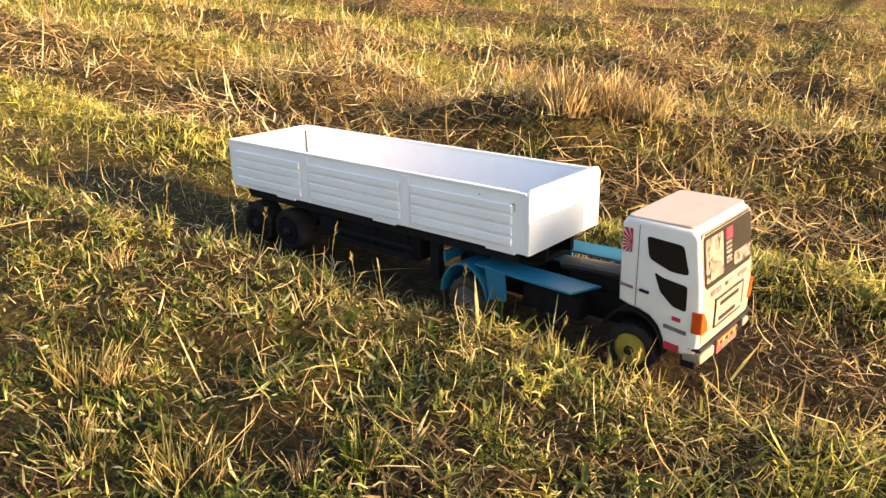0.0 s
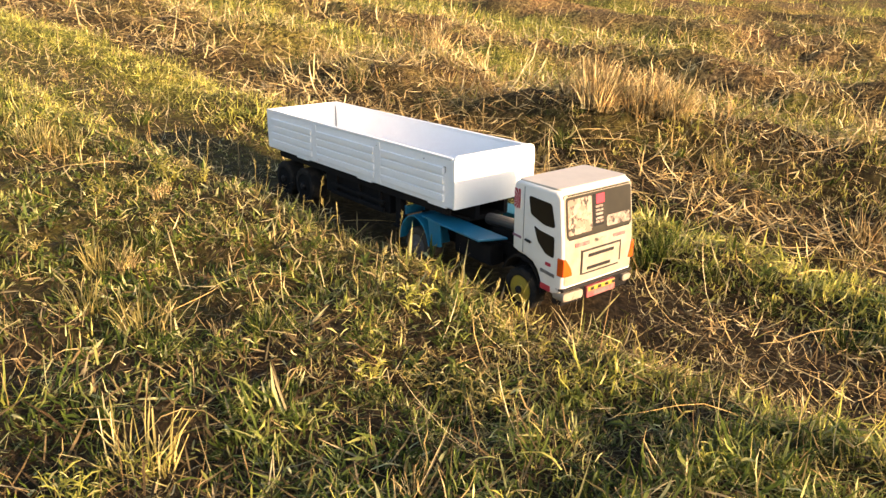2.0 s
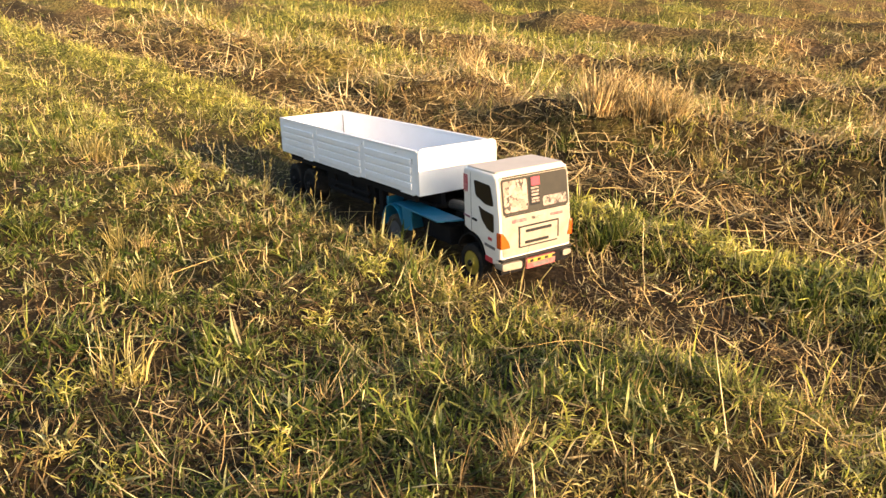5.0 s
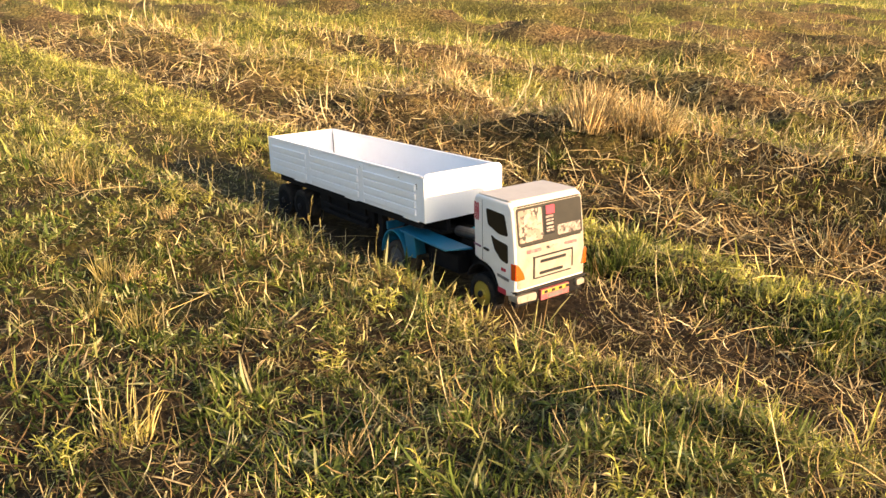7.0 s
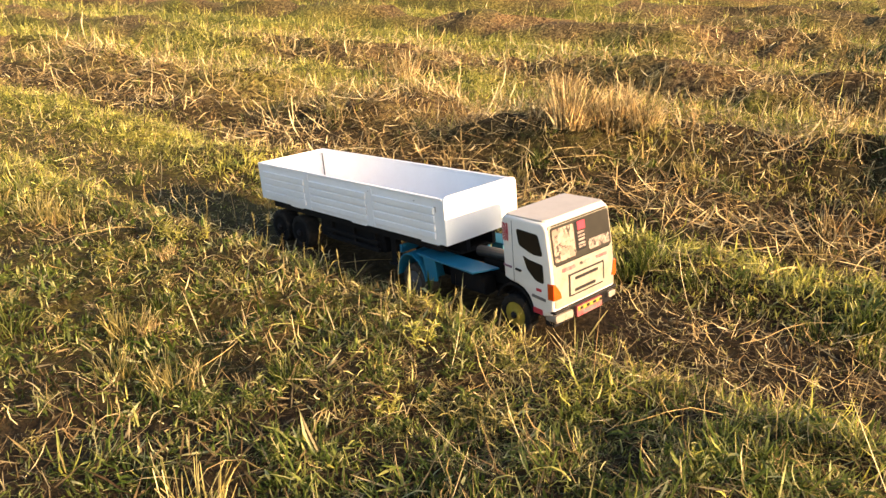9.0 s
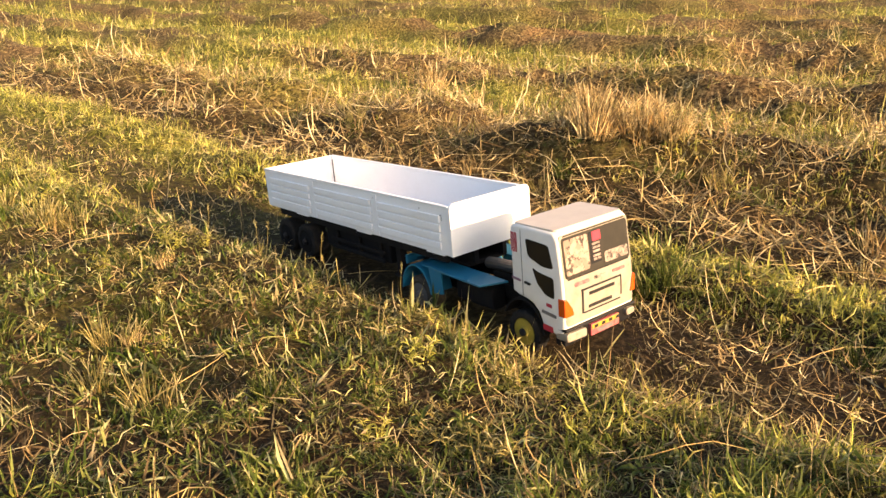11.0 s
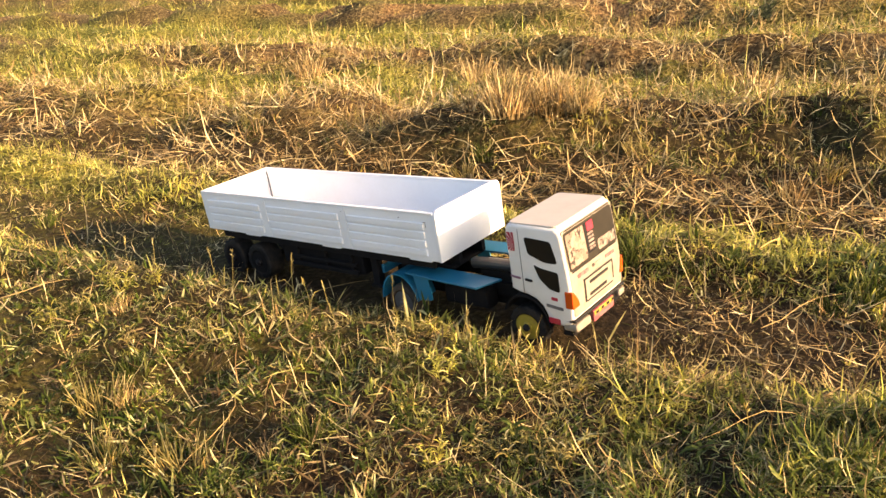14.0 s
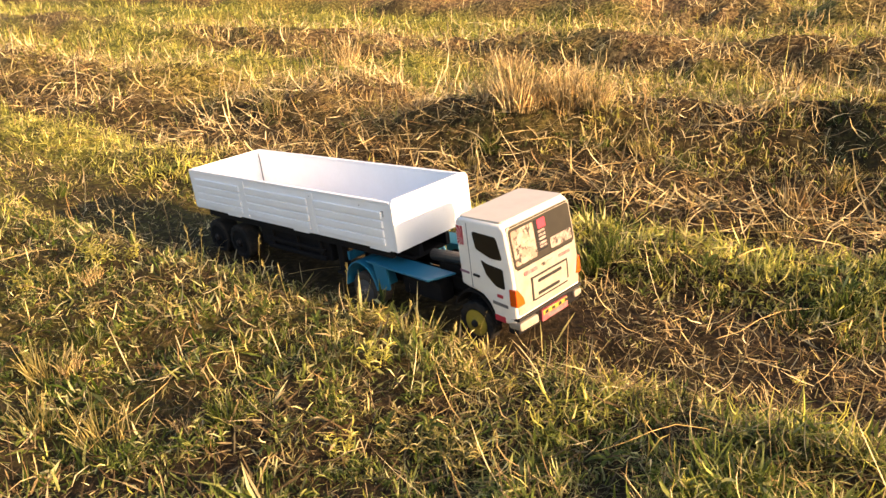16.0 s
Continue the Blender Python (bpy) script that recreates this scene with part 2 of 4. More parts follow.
def step(a, b, v):
    t = np.clip((v - a) / (b - a), 0, 1)
    return t * t * (3 - 2 * t)


def band(v, lo, hi, soft):
    return step(lo - soft, lo + soft, v) * (1 - step(hi - soft, hi + soft, v))


def lane(x, y):
    """Distance across the track that the truck stands in; the rows of the field run along it."""
    return y - 0.10 * x - 0.025 * np.sin(x * 1.7 + 0.6) - 0.03


# windrows of cut straw, by their distance across the track
ROWS = ((1.15, 1.85), (2.85, 3.75), (5.60, 6.70), (8.40, 9.80), (11.8, 13.6), (16.0, 18.4), (21.5, 24.5))


def heaps(x, y):
    """Windrows of cut straw beyond the furrow."""
    q = lane(x, y) + 0.30 * (vnoise(x, y, 0.9, 3) - 0.5) + 0.16 * (vnoise(x, y, 0.3, 6) - 0.5)
    n = vnoise(x * 0.5, y, 0.30, 9) * 0.65 + vnoise(x, y, 0.13, 10) * 0.35
    m = step(0.25, 0.68, n)
    row = 0.35 * band(q, 0.58, 1.05, 0.10) + sum(band(q, a, b, (b - a) * 0.28) for a, b in ROWS)
    return row * (0.20 + 0.96 * m)


def furrows(x, y):
    """Open furrows along the edges of the far windrows; their dark lines stand in for shade among tall grass."""
    q = lane(x, y) + 0.35 * (vnoise(x, y, 1.1, 17) - 0.5)
    lines = sum(np.exp(-((q - c) / (0.05 + 0.012 * c)) ** 2) for c in (2.78, 3.85, 5.48, 6.85, 8.28, 9.95, 11.6, 13.8, 15.8, 18.6, 21.3))
    return np.clip(lines, 0, 1) * step(0.25, 0.55, vnoise(x, y, 0.9, 18))


def land(x, y):
    x, y = np.asarray(x, float), np.asarray(y, float)
    q = lane(x, y)
    r = np.hypot(x, y)
    z = 0.048 * np.tanh(x / 1.2) + 0.002
    rut = np.exp(-(q / 0.20) ** 2)
    z = z + (0.042 + 0.014 * band(q, -0.36, -0.12, 0.05) * (1 - step(-0.45, -0.25, x))) * (1 - step(-0.30, -0.12, q)) + 0.045 * band(q, 0.26, 0.50, 0.08) - 0.045 * band(q, 0.60, 1.02, 0.10)
    z = z + 0.135 * heaps(x, y) * (1 + 0.6 * step(3.0, 9.0, q))
    z = z + (1 - rut) * ((0.032 + 0.02 * step(-0.1, 0.3, q)) * (vnoise(x, y, 0.5, 1) - 0.5) + 0.026 * (vnoise(x, y, 0.17, 2) - 0.5) + 0.028 * (vnoise(x, y, 0.085, 4) - 0.5))
    z = z - 0.07 * furrows(x, y)
    # low ridges of the old rice rows, then the field rises a little towards the distance
    z = z + 0.035 * np.sin(q * 5.2 + 2.0 * vnoise(x, y, 1.6, 8)) * step(1.9, 2.6, q)
    z = z + 0.020 * 2.0 * np.logaddexp(0, (np.minimum(r, 90) - 6.0) / 2.0)
    z = z + 0.35 * (vnoise(x, y, 6, 5) - 0.5) * step(5, 16, r)
    return z


def ground():
    n = 330
    t = np.linspace(-1, 1, n)
    c = 1.9 * np.sinh(t * 6.1) / np.sinh(1) * 0.62
    X, Y = np.meshgrid(c - 0.1, c + 0.4, indexing="ij")
    V = np.stack([X, Y, land(X, Y)], -1).reshape(-1, 3)
    i = np.arange(n * n).reshape(n, n)
    F = np.stack([i[:-1, :-1], i[1:, :-1], i[1:, 1:], i[:-1, 1:]], -1).reshape(-1, 4)
    me = bpy.data.meshes.new("ground")
    me.from_pydata(V.tolist(), [], F.tolist())
    me.polygons.foreach_set("use_smooth", [True] * len(me.polygons))
    me.materials.append(SOIL)
    # what lies on the soil: straw or grass, and how thickly the roots are matted
    q = lane(X, Y)
    trodden = np.hypot(np.minimum(X - 0.75, 0) + np.maximum(X - 1.75, 0) * 2.2, np.maximum(Y + 0.6, 0) + np.minimum(Y + 1.4, 0) * 2.2)
    # furrows bare the dark soil, painting lines of shade into the far field
    for name, value in (("straw_cover", bank(X, q)), ("matted", step(0.8, 4.6, trodden + 2.0 * (vnoise(X, Y, 0.45, 14) - 0.5) + 0.8 * (vnoise(X, Y, 0.12, 15) - 0.5)) * (1 - 0.8 * band(q, 0.55, 1.1, 0.1) * (1 - step(1.5, 2.4, X))) * (1 - 0.6 * furrows(X, Y)) * (1 - 0.6 * band(q, -0.14, 0.18, 0.06)))):
        me.attributes.new(name, "FLOAT", "POINT").data.foreach_set("value", value.reshape(-1).astype(np.float32))
    return tagged(new("ground", me), "brown soil of a harvested field with ruts and low ridges", "ground", kind="structure")


def blades(name, base, azim, lean, length, width, curl, material, label, category, segs=2, rng=None):
    """Many tapered strips in one mesh. lean: degrees from upright at the root; curl: degrees added towards the tip."""
    n = len(base)
    h = np.stack([np.cos(azim), np.sin(azim), np.zeros(n)], -1)
    tw = azim + np.pi / 2 + rng.uniform(-0.9, 0.9, n)
    w = np.stack([np.cos(tw), np.sin(tw), rng.uniform(-0.6, 0.6, n)], -1)
    p, rows = base.copy(), []
    for k in range(segs + 1):
        f = k / segs
        wid = width * (0.75 + 1.0 * f * (1 - f) if k < segs else 0.15)
        rows.append((p - w * wid[:, None] / 2, p + w * wid[:, None] / 2))
        a = np.radians(lean + curl * (f + 0.5 / segs))
        p = p + (h * np.sin(a)[:, None] + np.array([0, 0, 1.0]) * np.cos(a)[:, None]) * (length / segs)[:, None]
    V = np.stack([v for r in rows for v in r], 1)
    per = 2 * (segs + 1)
    q = np.array([(2 * k, 2 * k + 1, 2 * k + 3, 2 * k + 2) for k in range(segs)])
    F = (np.arange(n)[:, None, None] * per + q[None]).reshape(-1, 4)
    me = bpy.data.meshes.new(name)
    me.vertices.add(n * per)
    me.vertices.foreach_set("co", V.reshape(-1).astype(np.float32))
    me.loops.add(F.size)
    me.loops.foreach_set("vertex_index", F.reshape(-1).astype(np.int32))
    me.polygons.add(len(F))
    me.polygons.foreach_set("loop_start", np.arange(0, F.size, 4, dtype=np.int32))
    me.update(calc_edges=True)
    me.materials.append(material)
    return tagged(new(name, me), label, category, kind="stuff")


def scatter(rng, n, r0, r1, share=0.80):
    """Places over the field, thinning evenly outwards from the trodden edge before the truck; most on the side of the open field."""
    r = r0 * (r1 / r0) ** rng.rand(n)
    a = np.where(rng.rand(n) < share, rng.uniform(radians(86), radians(190), n) + rng.normal(0, 0.12, n), rng.uniform(-np.pi, np.pi, n))
    return 1.40 + r * np.cos(a), -1.45 + r * np.sin(a), r


def clear_of_truck(x, y):
    return ~((np.abs(y) < 0.118) & (x > -0.86) & (x < 0.325))


def greenness(x, y):
    return vnoise(x, y, 0.42, 21) * 0.55 + vnoise(x, y, 0.13, 22) * 0.25 + vnoise(x, y, 0.045, 23) * 0.20


def bank(x, q):
    """Where cut straw covers the ground: the littered furrow and the windrows past it."""
    w = q + 0.5 * (vnoise(x, q, 0.7, 41) - 0.5) + 0.16 * (vnoise(x, q, 0.15, 42) - 0.5)
    far = sum(band(w, a, b, (b - a) * 0.2) for a, b in ROWS) * (0.5 + 0.5 * step(0.25, 0.6, vnoise(x, q, 0.5, 43)))
    return np.clip(band(w, 0.58, 1.12, 0.09) * 0.85 + far, 0, 1)


def turf(q, x, y):
    """How thickly grass stands: thin in the track and under the straw."""
    rut = band(q, -0.14, 0.19, 0.05) * (0.55 + 0.45 * step(-2.4, -1.4, x))
    return (1 - 0.88 * rut) * (1 - 0.84 * bank(x, q)) * (1 - 0.35 * np.clip(heaps(x, y), 0, 1)) * (1 - 0.7 * furrows(x, y))


def lush(x, y):
    """Patches of thick and of thin, littered turf."""
    return 0.65 * vnoise(x, y, 0.26, 24) + 0.35 * vnoise(x, y, 0.10, 25)


def strip(q):
    """Strips of fresh growth between the windrows."""
    return band(q, 1.95, 2.70, 0.2) + band(q, 4.0, 5.3, 0.3) + band(q, 7.0, 8.1, 0.3) + band(q, 10.2, 11.4, 0.4) + band(q, 14.0, 15.6, 0.5) + band(q, 18.8, 21.0, 0.6)


KINDS = (("green_grass", GREEN, "fresh green grass growing in low splayed tufts"), ("yellow_grass", YELLOW, "yellowing dry grass in low splayed tufts"),
         ("sunlit_grass", SUNLIT, "yellow-green grass in a sunlit tone on ridge and open field"), ("dead_leaves", THATCH, "withered brown grass leaves between the green tufts"))


def sorts(rng, x, y, q):
    """Which sort of grass each tuft is, by its zone and by patches: 0 green, 1 yellow, 2 in a sunlit tone, 3 dead."""
    g = step(0.36, 0.62, 0.5 * greenness(x, y) + 0.5 * lush(x, y))
    fore = 1 - step(-0.30, -0.14, q)
    ridge = band(q, 0.20, 0.58, 0.05)
    field = step(1.0, 1.4, q)
    behind = (1 - step(-2.0, -1.2, x)) * step(-0.9, -0.3, q) * (1 - step(0.6, 0.9, q))
    green = 0.14 + fore * (0.12 + 0.62 * g) + ridge * (0.12 + 0.25 * g) + field * (0.03 + 0.24 * g) + 0.75 * np.clip(strip(q), 0, 1) * (0.3 + 0.7 * g)
    yellow = 0.22 + 0.06 * fore * (1 - 2 * g) - 0.12 * ridge + 0.12 * field
    # sunlight put in as paler grass: ridge, strips, behind and far left
    sunlit = 0.04 + 0.85 * ridge + 0.34 * field + 1.5 * behind + 0.9 * np.clip(strip(q), 0, 1) + 0.9 * field * (1 - step(-5.0, -1.5, x))
    dead = 0.17 + 0.12 * (1 - g) - 0.14 * ridge - 0.20 * field
    w = q + 0.5 * (vnoise(x, y, 0.3, 26) - 0.5) + 0.2 * (vnoise(x, y, 0.09, 27) - 0.5)
    # near verge: darker, greener sorts stand in for a shadow lying there
    near_shade = 1 - step(-0.85, -0.45, w)
    edge = band(w, -0.48, -0.12, 0.10) * step(0.1, 0.5, x)
    green, yellow, sunlit = green + 0.42 * near_shade - 0.15 * edge, yellow - 0.21 * near_shade + 0.12 * edge, sunlit + 0.35 * edge
    dead = dead + 0.10 * near_shade
    w = np.clip(np.stack([green, yellow, sunlit, dead]), 0.01, None)
    c = np.cumsum(w / w.sum(0), 0)
    return (rng.rand(len(x))[None] > c).sum(0)


def lay_grass():
    """Grass grows in small tufts: leaves leave a short leaning runner one above another and bend over."""
    rng = np.random.RandomState(3)
    for n, r0, r1, per, segs in ((23500, 0.55, 1.3, 8, 3), (51000, 1.3, 3.4, 7, 2), (62000, 3.4, 9.0, 5, 1), (50000, 9.0, 48.0, 5, 1)):
        x, y, r = scatter(rng, n, r0, r1)
        q = lane(x, y)
        gaps = (0.15 + 0.85 * step(0.32, 0.56, vnoise(x, y, 0.055, 61))) * (0.35 + 0.65 * step(0.26, 0.46, lush(x, y)))
        # turf also thins on the near verge to keep its shadow tone dark
        gaps = (gaps + (1 - gaps) * 0.8 * band(q, 0.22, 0.56, 0.05)) * (1 - 0.48 * (1 - step(-0.80, -0.50, q)))
        k = (rng.rand(n) < turf(q, x, y) * np.where(r < 2.9, gaps, 0.25 + 0.75 * gaps)) & clear_of_truck(x, y)
        x, y, q, r = x[k], y[k], q[k], r[k]
        m = len(x)
        sort = sorts(rng, x, y, q)
        tall = (0.45 + 0.5 * vnoise(x, y, 0.22, 31) + 0.8 * step(0.5, 0.8, vnoise(x, y, 0.07, 32))) * rng.uniform(0.6, 1.25, m)
        tall *= (1 - 0.55 * band(q, -0.13, 0.18, 0.04)) * (1 + 0.15 * band(q, 0.26, 0.52, 0.05)) * (1 + 0.75 * band(q, -0.27, -0.12, 0.03) * step(-0.10, 0.06, x)) * (1 + 0.25 * step(1.1, 1.5, q))
        comb = 2 * np.pi * (2.2 * vnoise(x, y, 0.09, 33) + rng.normal(0, 0.15, m))
        run, up = rng.uniform(0, 2 * np.pi, m), rng.uniform(0.1, 0.7, m)
        for kind, (name, stuff, label) in enumerate(KINDS):
            own = np.flatnonzero(sort == kind)
            o = np.repeat(own, rng.randint(per - 3, per + 4, len(own)))
            j = len(o)
            far = np.maximum(r[o] / 2.7, 1.0)
            az = np.where(rng.rand(j) < 0.55, comb[o] + rng.normal(0, 0.8, j), rng.uniform(0, 2 * np.pi, j))
            sp = rng.uniform(0, 0.011, j) * far
            bx, by = x[o] + np.cos(az) * sp, y[o] + np.sin(az) * sp
            ok = clear_of_truck(bx, by)
            o, az, bx, by, far = o[ok], az[ok], bx[ok], by[ok], far[ok]
            j = len(o)
            ln = (0.007 + 0.017 * rng.gamma(3, 1 / 3, j) * tall[o]) * far ** 0.72 * (1.15 if kind == 2 else 1.0)
            wd = (0.0017 + 0.0046 * rng.rand(j) ** 1.6) * (1.05, 0.62, 0.75, 0.9)[kind] * far ** 0.85 * (0.58 + 0.42 * step(0.7, 2.2, r[o]))
            s = rng.rand(j) * 0.022 * tall[o] * far ** 0.5 * (0.3 if kind == 3 else 1.0)
            base = np.stack([bx + np.cos(run)[o] * s, by + np.sin(run)[o] * s, land(bx, by) - 0.003 + up[o] * s], -1)
            lean = np.abs(rng.normal(np.where(q[o] > 1.0, 46, 68), 26, j)) + (24 if kind == 3 else 0)
            blades(name, base, az, lean, ln, wd, rng.uniform(-70, 140, j), stuff, label, "grass", segs, rng)
    # short leaves close to the soil, under the tufts
    for kind, n in ((0, 73000), (1, 80000), (3, 72000)):
        x, y, r = scatter(rng, n, 0.55, 7.0)
        q = lane(x, y)
        g = lush(x, y) + 0.3 * (vnoise(x, y, 0.03, 62) - 0.5)
        # fewer pale leaves on the near verge, part of the painted shadow
        want = {0: 0.20 + 0.8 * step(0.36, 0.58, g), 1: (0.9 - 0.45 * step(0.4, 0.6, g)) * (1 - 0.88 * (1 - step(-0.78, -0.48, q))), 3: 1.0 - 0.35 * (1 - step(-0.78, -0.48, q))}[kind] * (1 - (0.75, 0.4, 0, 0.6)[kind] * bank(x, q)) * (1 - (0.85, 0.4, 0, 0)[kind] * band(q, -0.14, 0.18, 0.04))
        k = (rng.rand(n) < want) & clear_of_truck(x, y)
        x, y, r = x[k], y[k], r[k]
        m = len(x)
        far = np.maximum(r / 2.7, 1.0)
        base = np.stack([x, y, land(x, y) + rng.uniform(-0.002, 0.007, m)], -1)
        blades(KINDS[kind][0], base, rng.uniform(0, 2 * np.pi, m), np.clip(rng.normal(72, 20, m), 10, 100), rng.uniform(0.008, 0.028, m) * far ** 0.7, rng.uniform(0.0016, 0.0048, m) * far ** 0.8 * (0.60 + 0.40 * step(0.7, 2.2, r)), rng.uniform(-30, 60, m), KINDS[kind][1], KINDS[kind][2], "grass", 1, rng)
    # single dry stems standing above the turf
    x, y, r = scatter(rng, 3800, 0.55, 7.0)
    k = (rng.rand(len(x)) < 0.25 + 0.75 * step(0.5, 0.7, vnoise(x, y, 0.3, 81))) & clear_of_truck(x, y)
    x, y, r = x[k], y[k], r[k]
    m = len(x)
    base = np.stack([x, y, land(x, y) - 0.003], -1)
    blades("dry_stems", base, rng.uniform(0, 2 * np.pi, m), np.abs(rng.normal(26, 20, m)), rng.gamma(5, 1 / 5, m) * 0.046 * np.maximum(r / 3, 1) ** 0.4, rng.uniform(0.0011, 0.0022, m) * np.maximum(r / 2.8, 1) ** 0.7, rng.uniform(0, 70, m), STRAW,
           "single dry stems standing above the grass", "dry stems", 3, rng)


def lay_straw():
    rng = np.random.RandomState(5)
    for n, r0, r1, segs in ((60000, 0.55, 2.5, 3), (92000, 2.5, 8.5, 3), (28000, 8.5, 48.0, 1)):
        x, y, r = scatter(rng, n, r0, r1)
        q = lane(x, y)
        hp, bk = np.clip(heaps(x, y), 0, 1), bank(x, q)
        ahead = band(q, -0.24, 0.24, 0.05) * step(0.30, 0.45, x)
        # straw halves on the near verge, again for the shadow tone
        want = np.clip(0.04 + 0.10 * (1 - step(0.3, 0.5, lush(x, y))) + (0.40 - 0.16 * band(q, 0.55, 1.15, 0.05)) * bk + 0.60 * hp + 0.20 * ahead + 0.16 * band(q, -0.20, 0.22, 0.04) - 0.10 * band(q, 0.26, 0.52, 0.05) + 0.22 * step(0.55, 0.75, vnoise(x, y, 0.35, 51)) + 0.30 * band(q, -0.50, -0.20, 0.08) * step(0.1, 0.5, x) * step(0.4, 0.7, vnoise(x, y, 0.2, 52)) + 0.06 * step(1.0, 1.5, q) - 0.6 * furrows(x, y), 0, 1) * (1 - 0.5 * (1 - step(-0.85, -0.55, q)))
        k = (rng.rand(n) < want) & clear_of_truck(x, y)
        x, y, q, r, hp, bk = x[k], y[k], q[k], r[k], hp[k], bk[k]
        m = len(x)
        far = np.maximum(r / 2.9, 1.0)
        base = np.stack([x, y, land(x, y) + rng.uniform(-0.004, 0.020, m) + 0.075 * rng.rand(m) ** 1.4 * hp], -1)
        blades("straw_litter", base, rng.uniform(0, 2 * np.pi, m), rng.normal(84, 14, m) - 10 * hp * rng.rand(m), rng.gamma(3, 1 / 3, m) * 0.052 * (1 + 0.9 * bk * (1 - 0.6 * step(1.1, 1.5, q))) * far ** 0.5, rng.uniform(0.0010, 0.0030, m) * (0.85 + 0.75 * bk) * far ** 0.8 * (0.55 + 0.45 * step(0.7, 2.2, r)), rng.uniform(-110, 110, m) * (1 - 0.5 * bk * (1 - step(1.1, 1.5, q))), STRAW,
               "broken dry straw lying over the ground and in windrows", "straw", segs, rng)
        x, y, r = scatter(rng, n // 2, r0, r1)
        q = lane(x, y)
        ahead = band(q, -0.24, 0.24, 0.05) * step(0.30, 0.45, x)
        k = (rng.rand(len(x)) < np.clip(0.45 + 0.5 * bank(x, q) + 0.4 * ahead - 0.25 * step(1.9, 2.3, q), 0, 1)) & clear_of_truck(x, y)
        x, y, r = x[k], y[k], r[k]
        m = len(x)
        far = np.maximum(r / 2.9, 1.0)
        base = np.stack([x, y, land(x, y) + rng.uniform(-0.002, 0.012, m)], -1)
        blades("dead_thatch", base, rng.uniform(0, 2 * np.pi, m), rng.normal(80, 16, m), rng.gamma(4, 1 / 4, m) * 0.04 * far ** 0.6, rng.uniform(0.0018, 0.0050, m) * far ** 0.8 * (0.60 + 0.40 * step(0.7, 2.2, r)), rng.uniform(-20, 30, m), THATCH,
               "dark dead leaves and thatch between the grass", "thatch", min(segs, 2), rng)


ground()
lay_grass()
lay_straw()

# ---------- the truck ----------
TILT = Matrix(((0.99702, -0.00013, -0.07719), (-0.00292, 0.99922, -0.03942), (0.07713, 0.03953, 0.99624)))
STAND = Matrix.Translation((0, 0, 0.157)) @ TILT.to_4x4()


def wheel(parent, x, y, z, r, w, rim_mat, side, label, rim_label, rubber=RUBBER):
    """A tyre with tread blocks, its rim, hub and bolts. side: -1 faces -y."""
    rim_r = r * 0.62
    prof = [(rim_r, -w / 2 * 0.86), (rim_r * 1.12, -w / 2), (r * 0.93, -w / 2 * 0.97), (r * 0.985, -w / 2 * 0.8), (r * 0.985, w / 2 * 0.8), (r * 0.93, w / 2 * 0.97), (rim_r * 1.12, w / 2), (rim_r, w / 2 * 0.86)]
    bm = lathe(prof, 60, (x, y, z))
    for v in bm.verts:
        d = Vector((v.co.x - x, 0, v.co.z - z))
        if d.length > r * 0.9:
            k = round(math.atan2(d.z, d.x) / (2 * math.pi) * 60) + (2 if v.co.y > y else 0)
            v.co -= d.normalized() * (0.0022 if k % 4 < 2 else 0.0)
    tyre = smooth(part("wheel", bm, rubber, parent, label), 30)
    f = y + side * w / 2
    prof = [(rim_r, f - side * 0.001), (rim_r * 0.92, f - side * 0.001), (rim_r * 0.80, f - side * 0.006), (rim_r * 0.42, f - side * 0.005), (rim_r * 0.36, f + side * 0.002), (rim_r * 0.12, f + side * 0.003)]
    rim = smooth(part("rim", lathe([(a, b - 0) for a, b in prof], 28, (x, 0, z)), rim_mat, tyre, rim_label), 30)
    bm = bmesh.new()
    for k in range(8):
        a = 2 * math.pi * k / 8
        c = bmesh.ops.create_cone(bm, cap_ends=True, segments=6, radius1=0.0016, radius2=0.0013, depth=0.004)["verts"]
        m = Matrix.Translation((x + rim_r * 0.6 * math.cos(a), f - side * 0.004, z + rim_r * 0.6 * math.sin(a))) @ Matrix.Rotation(radians(90), 4, "X")
        for v in c:
            v.co = m @ v.co
    part("wheel_bolts", bm, BLACK if rim_mat is BLACK else GREY_RIM, tyre)
    part("hub", lathe([(rim_r * 0.3, f), (rim_r * 0.26, f + side * 0.006), (rim_r * 0.1, f + side * 0.008)], 16, (x, 0, z)), GREY_RIM if rim_mat is GREY_RIM else INK, tyre)
    return tyre


LEN, TALL, HALF = 0.807, 0.1035, 0.11


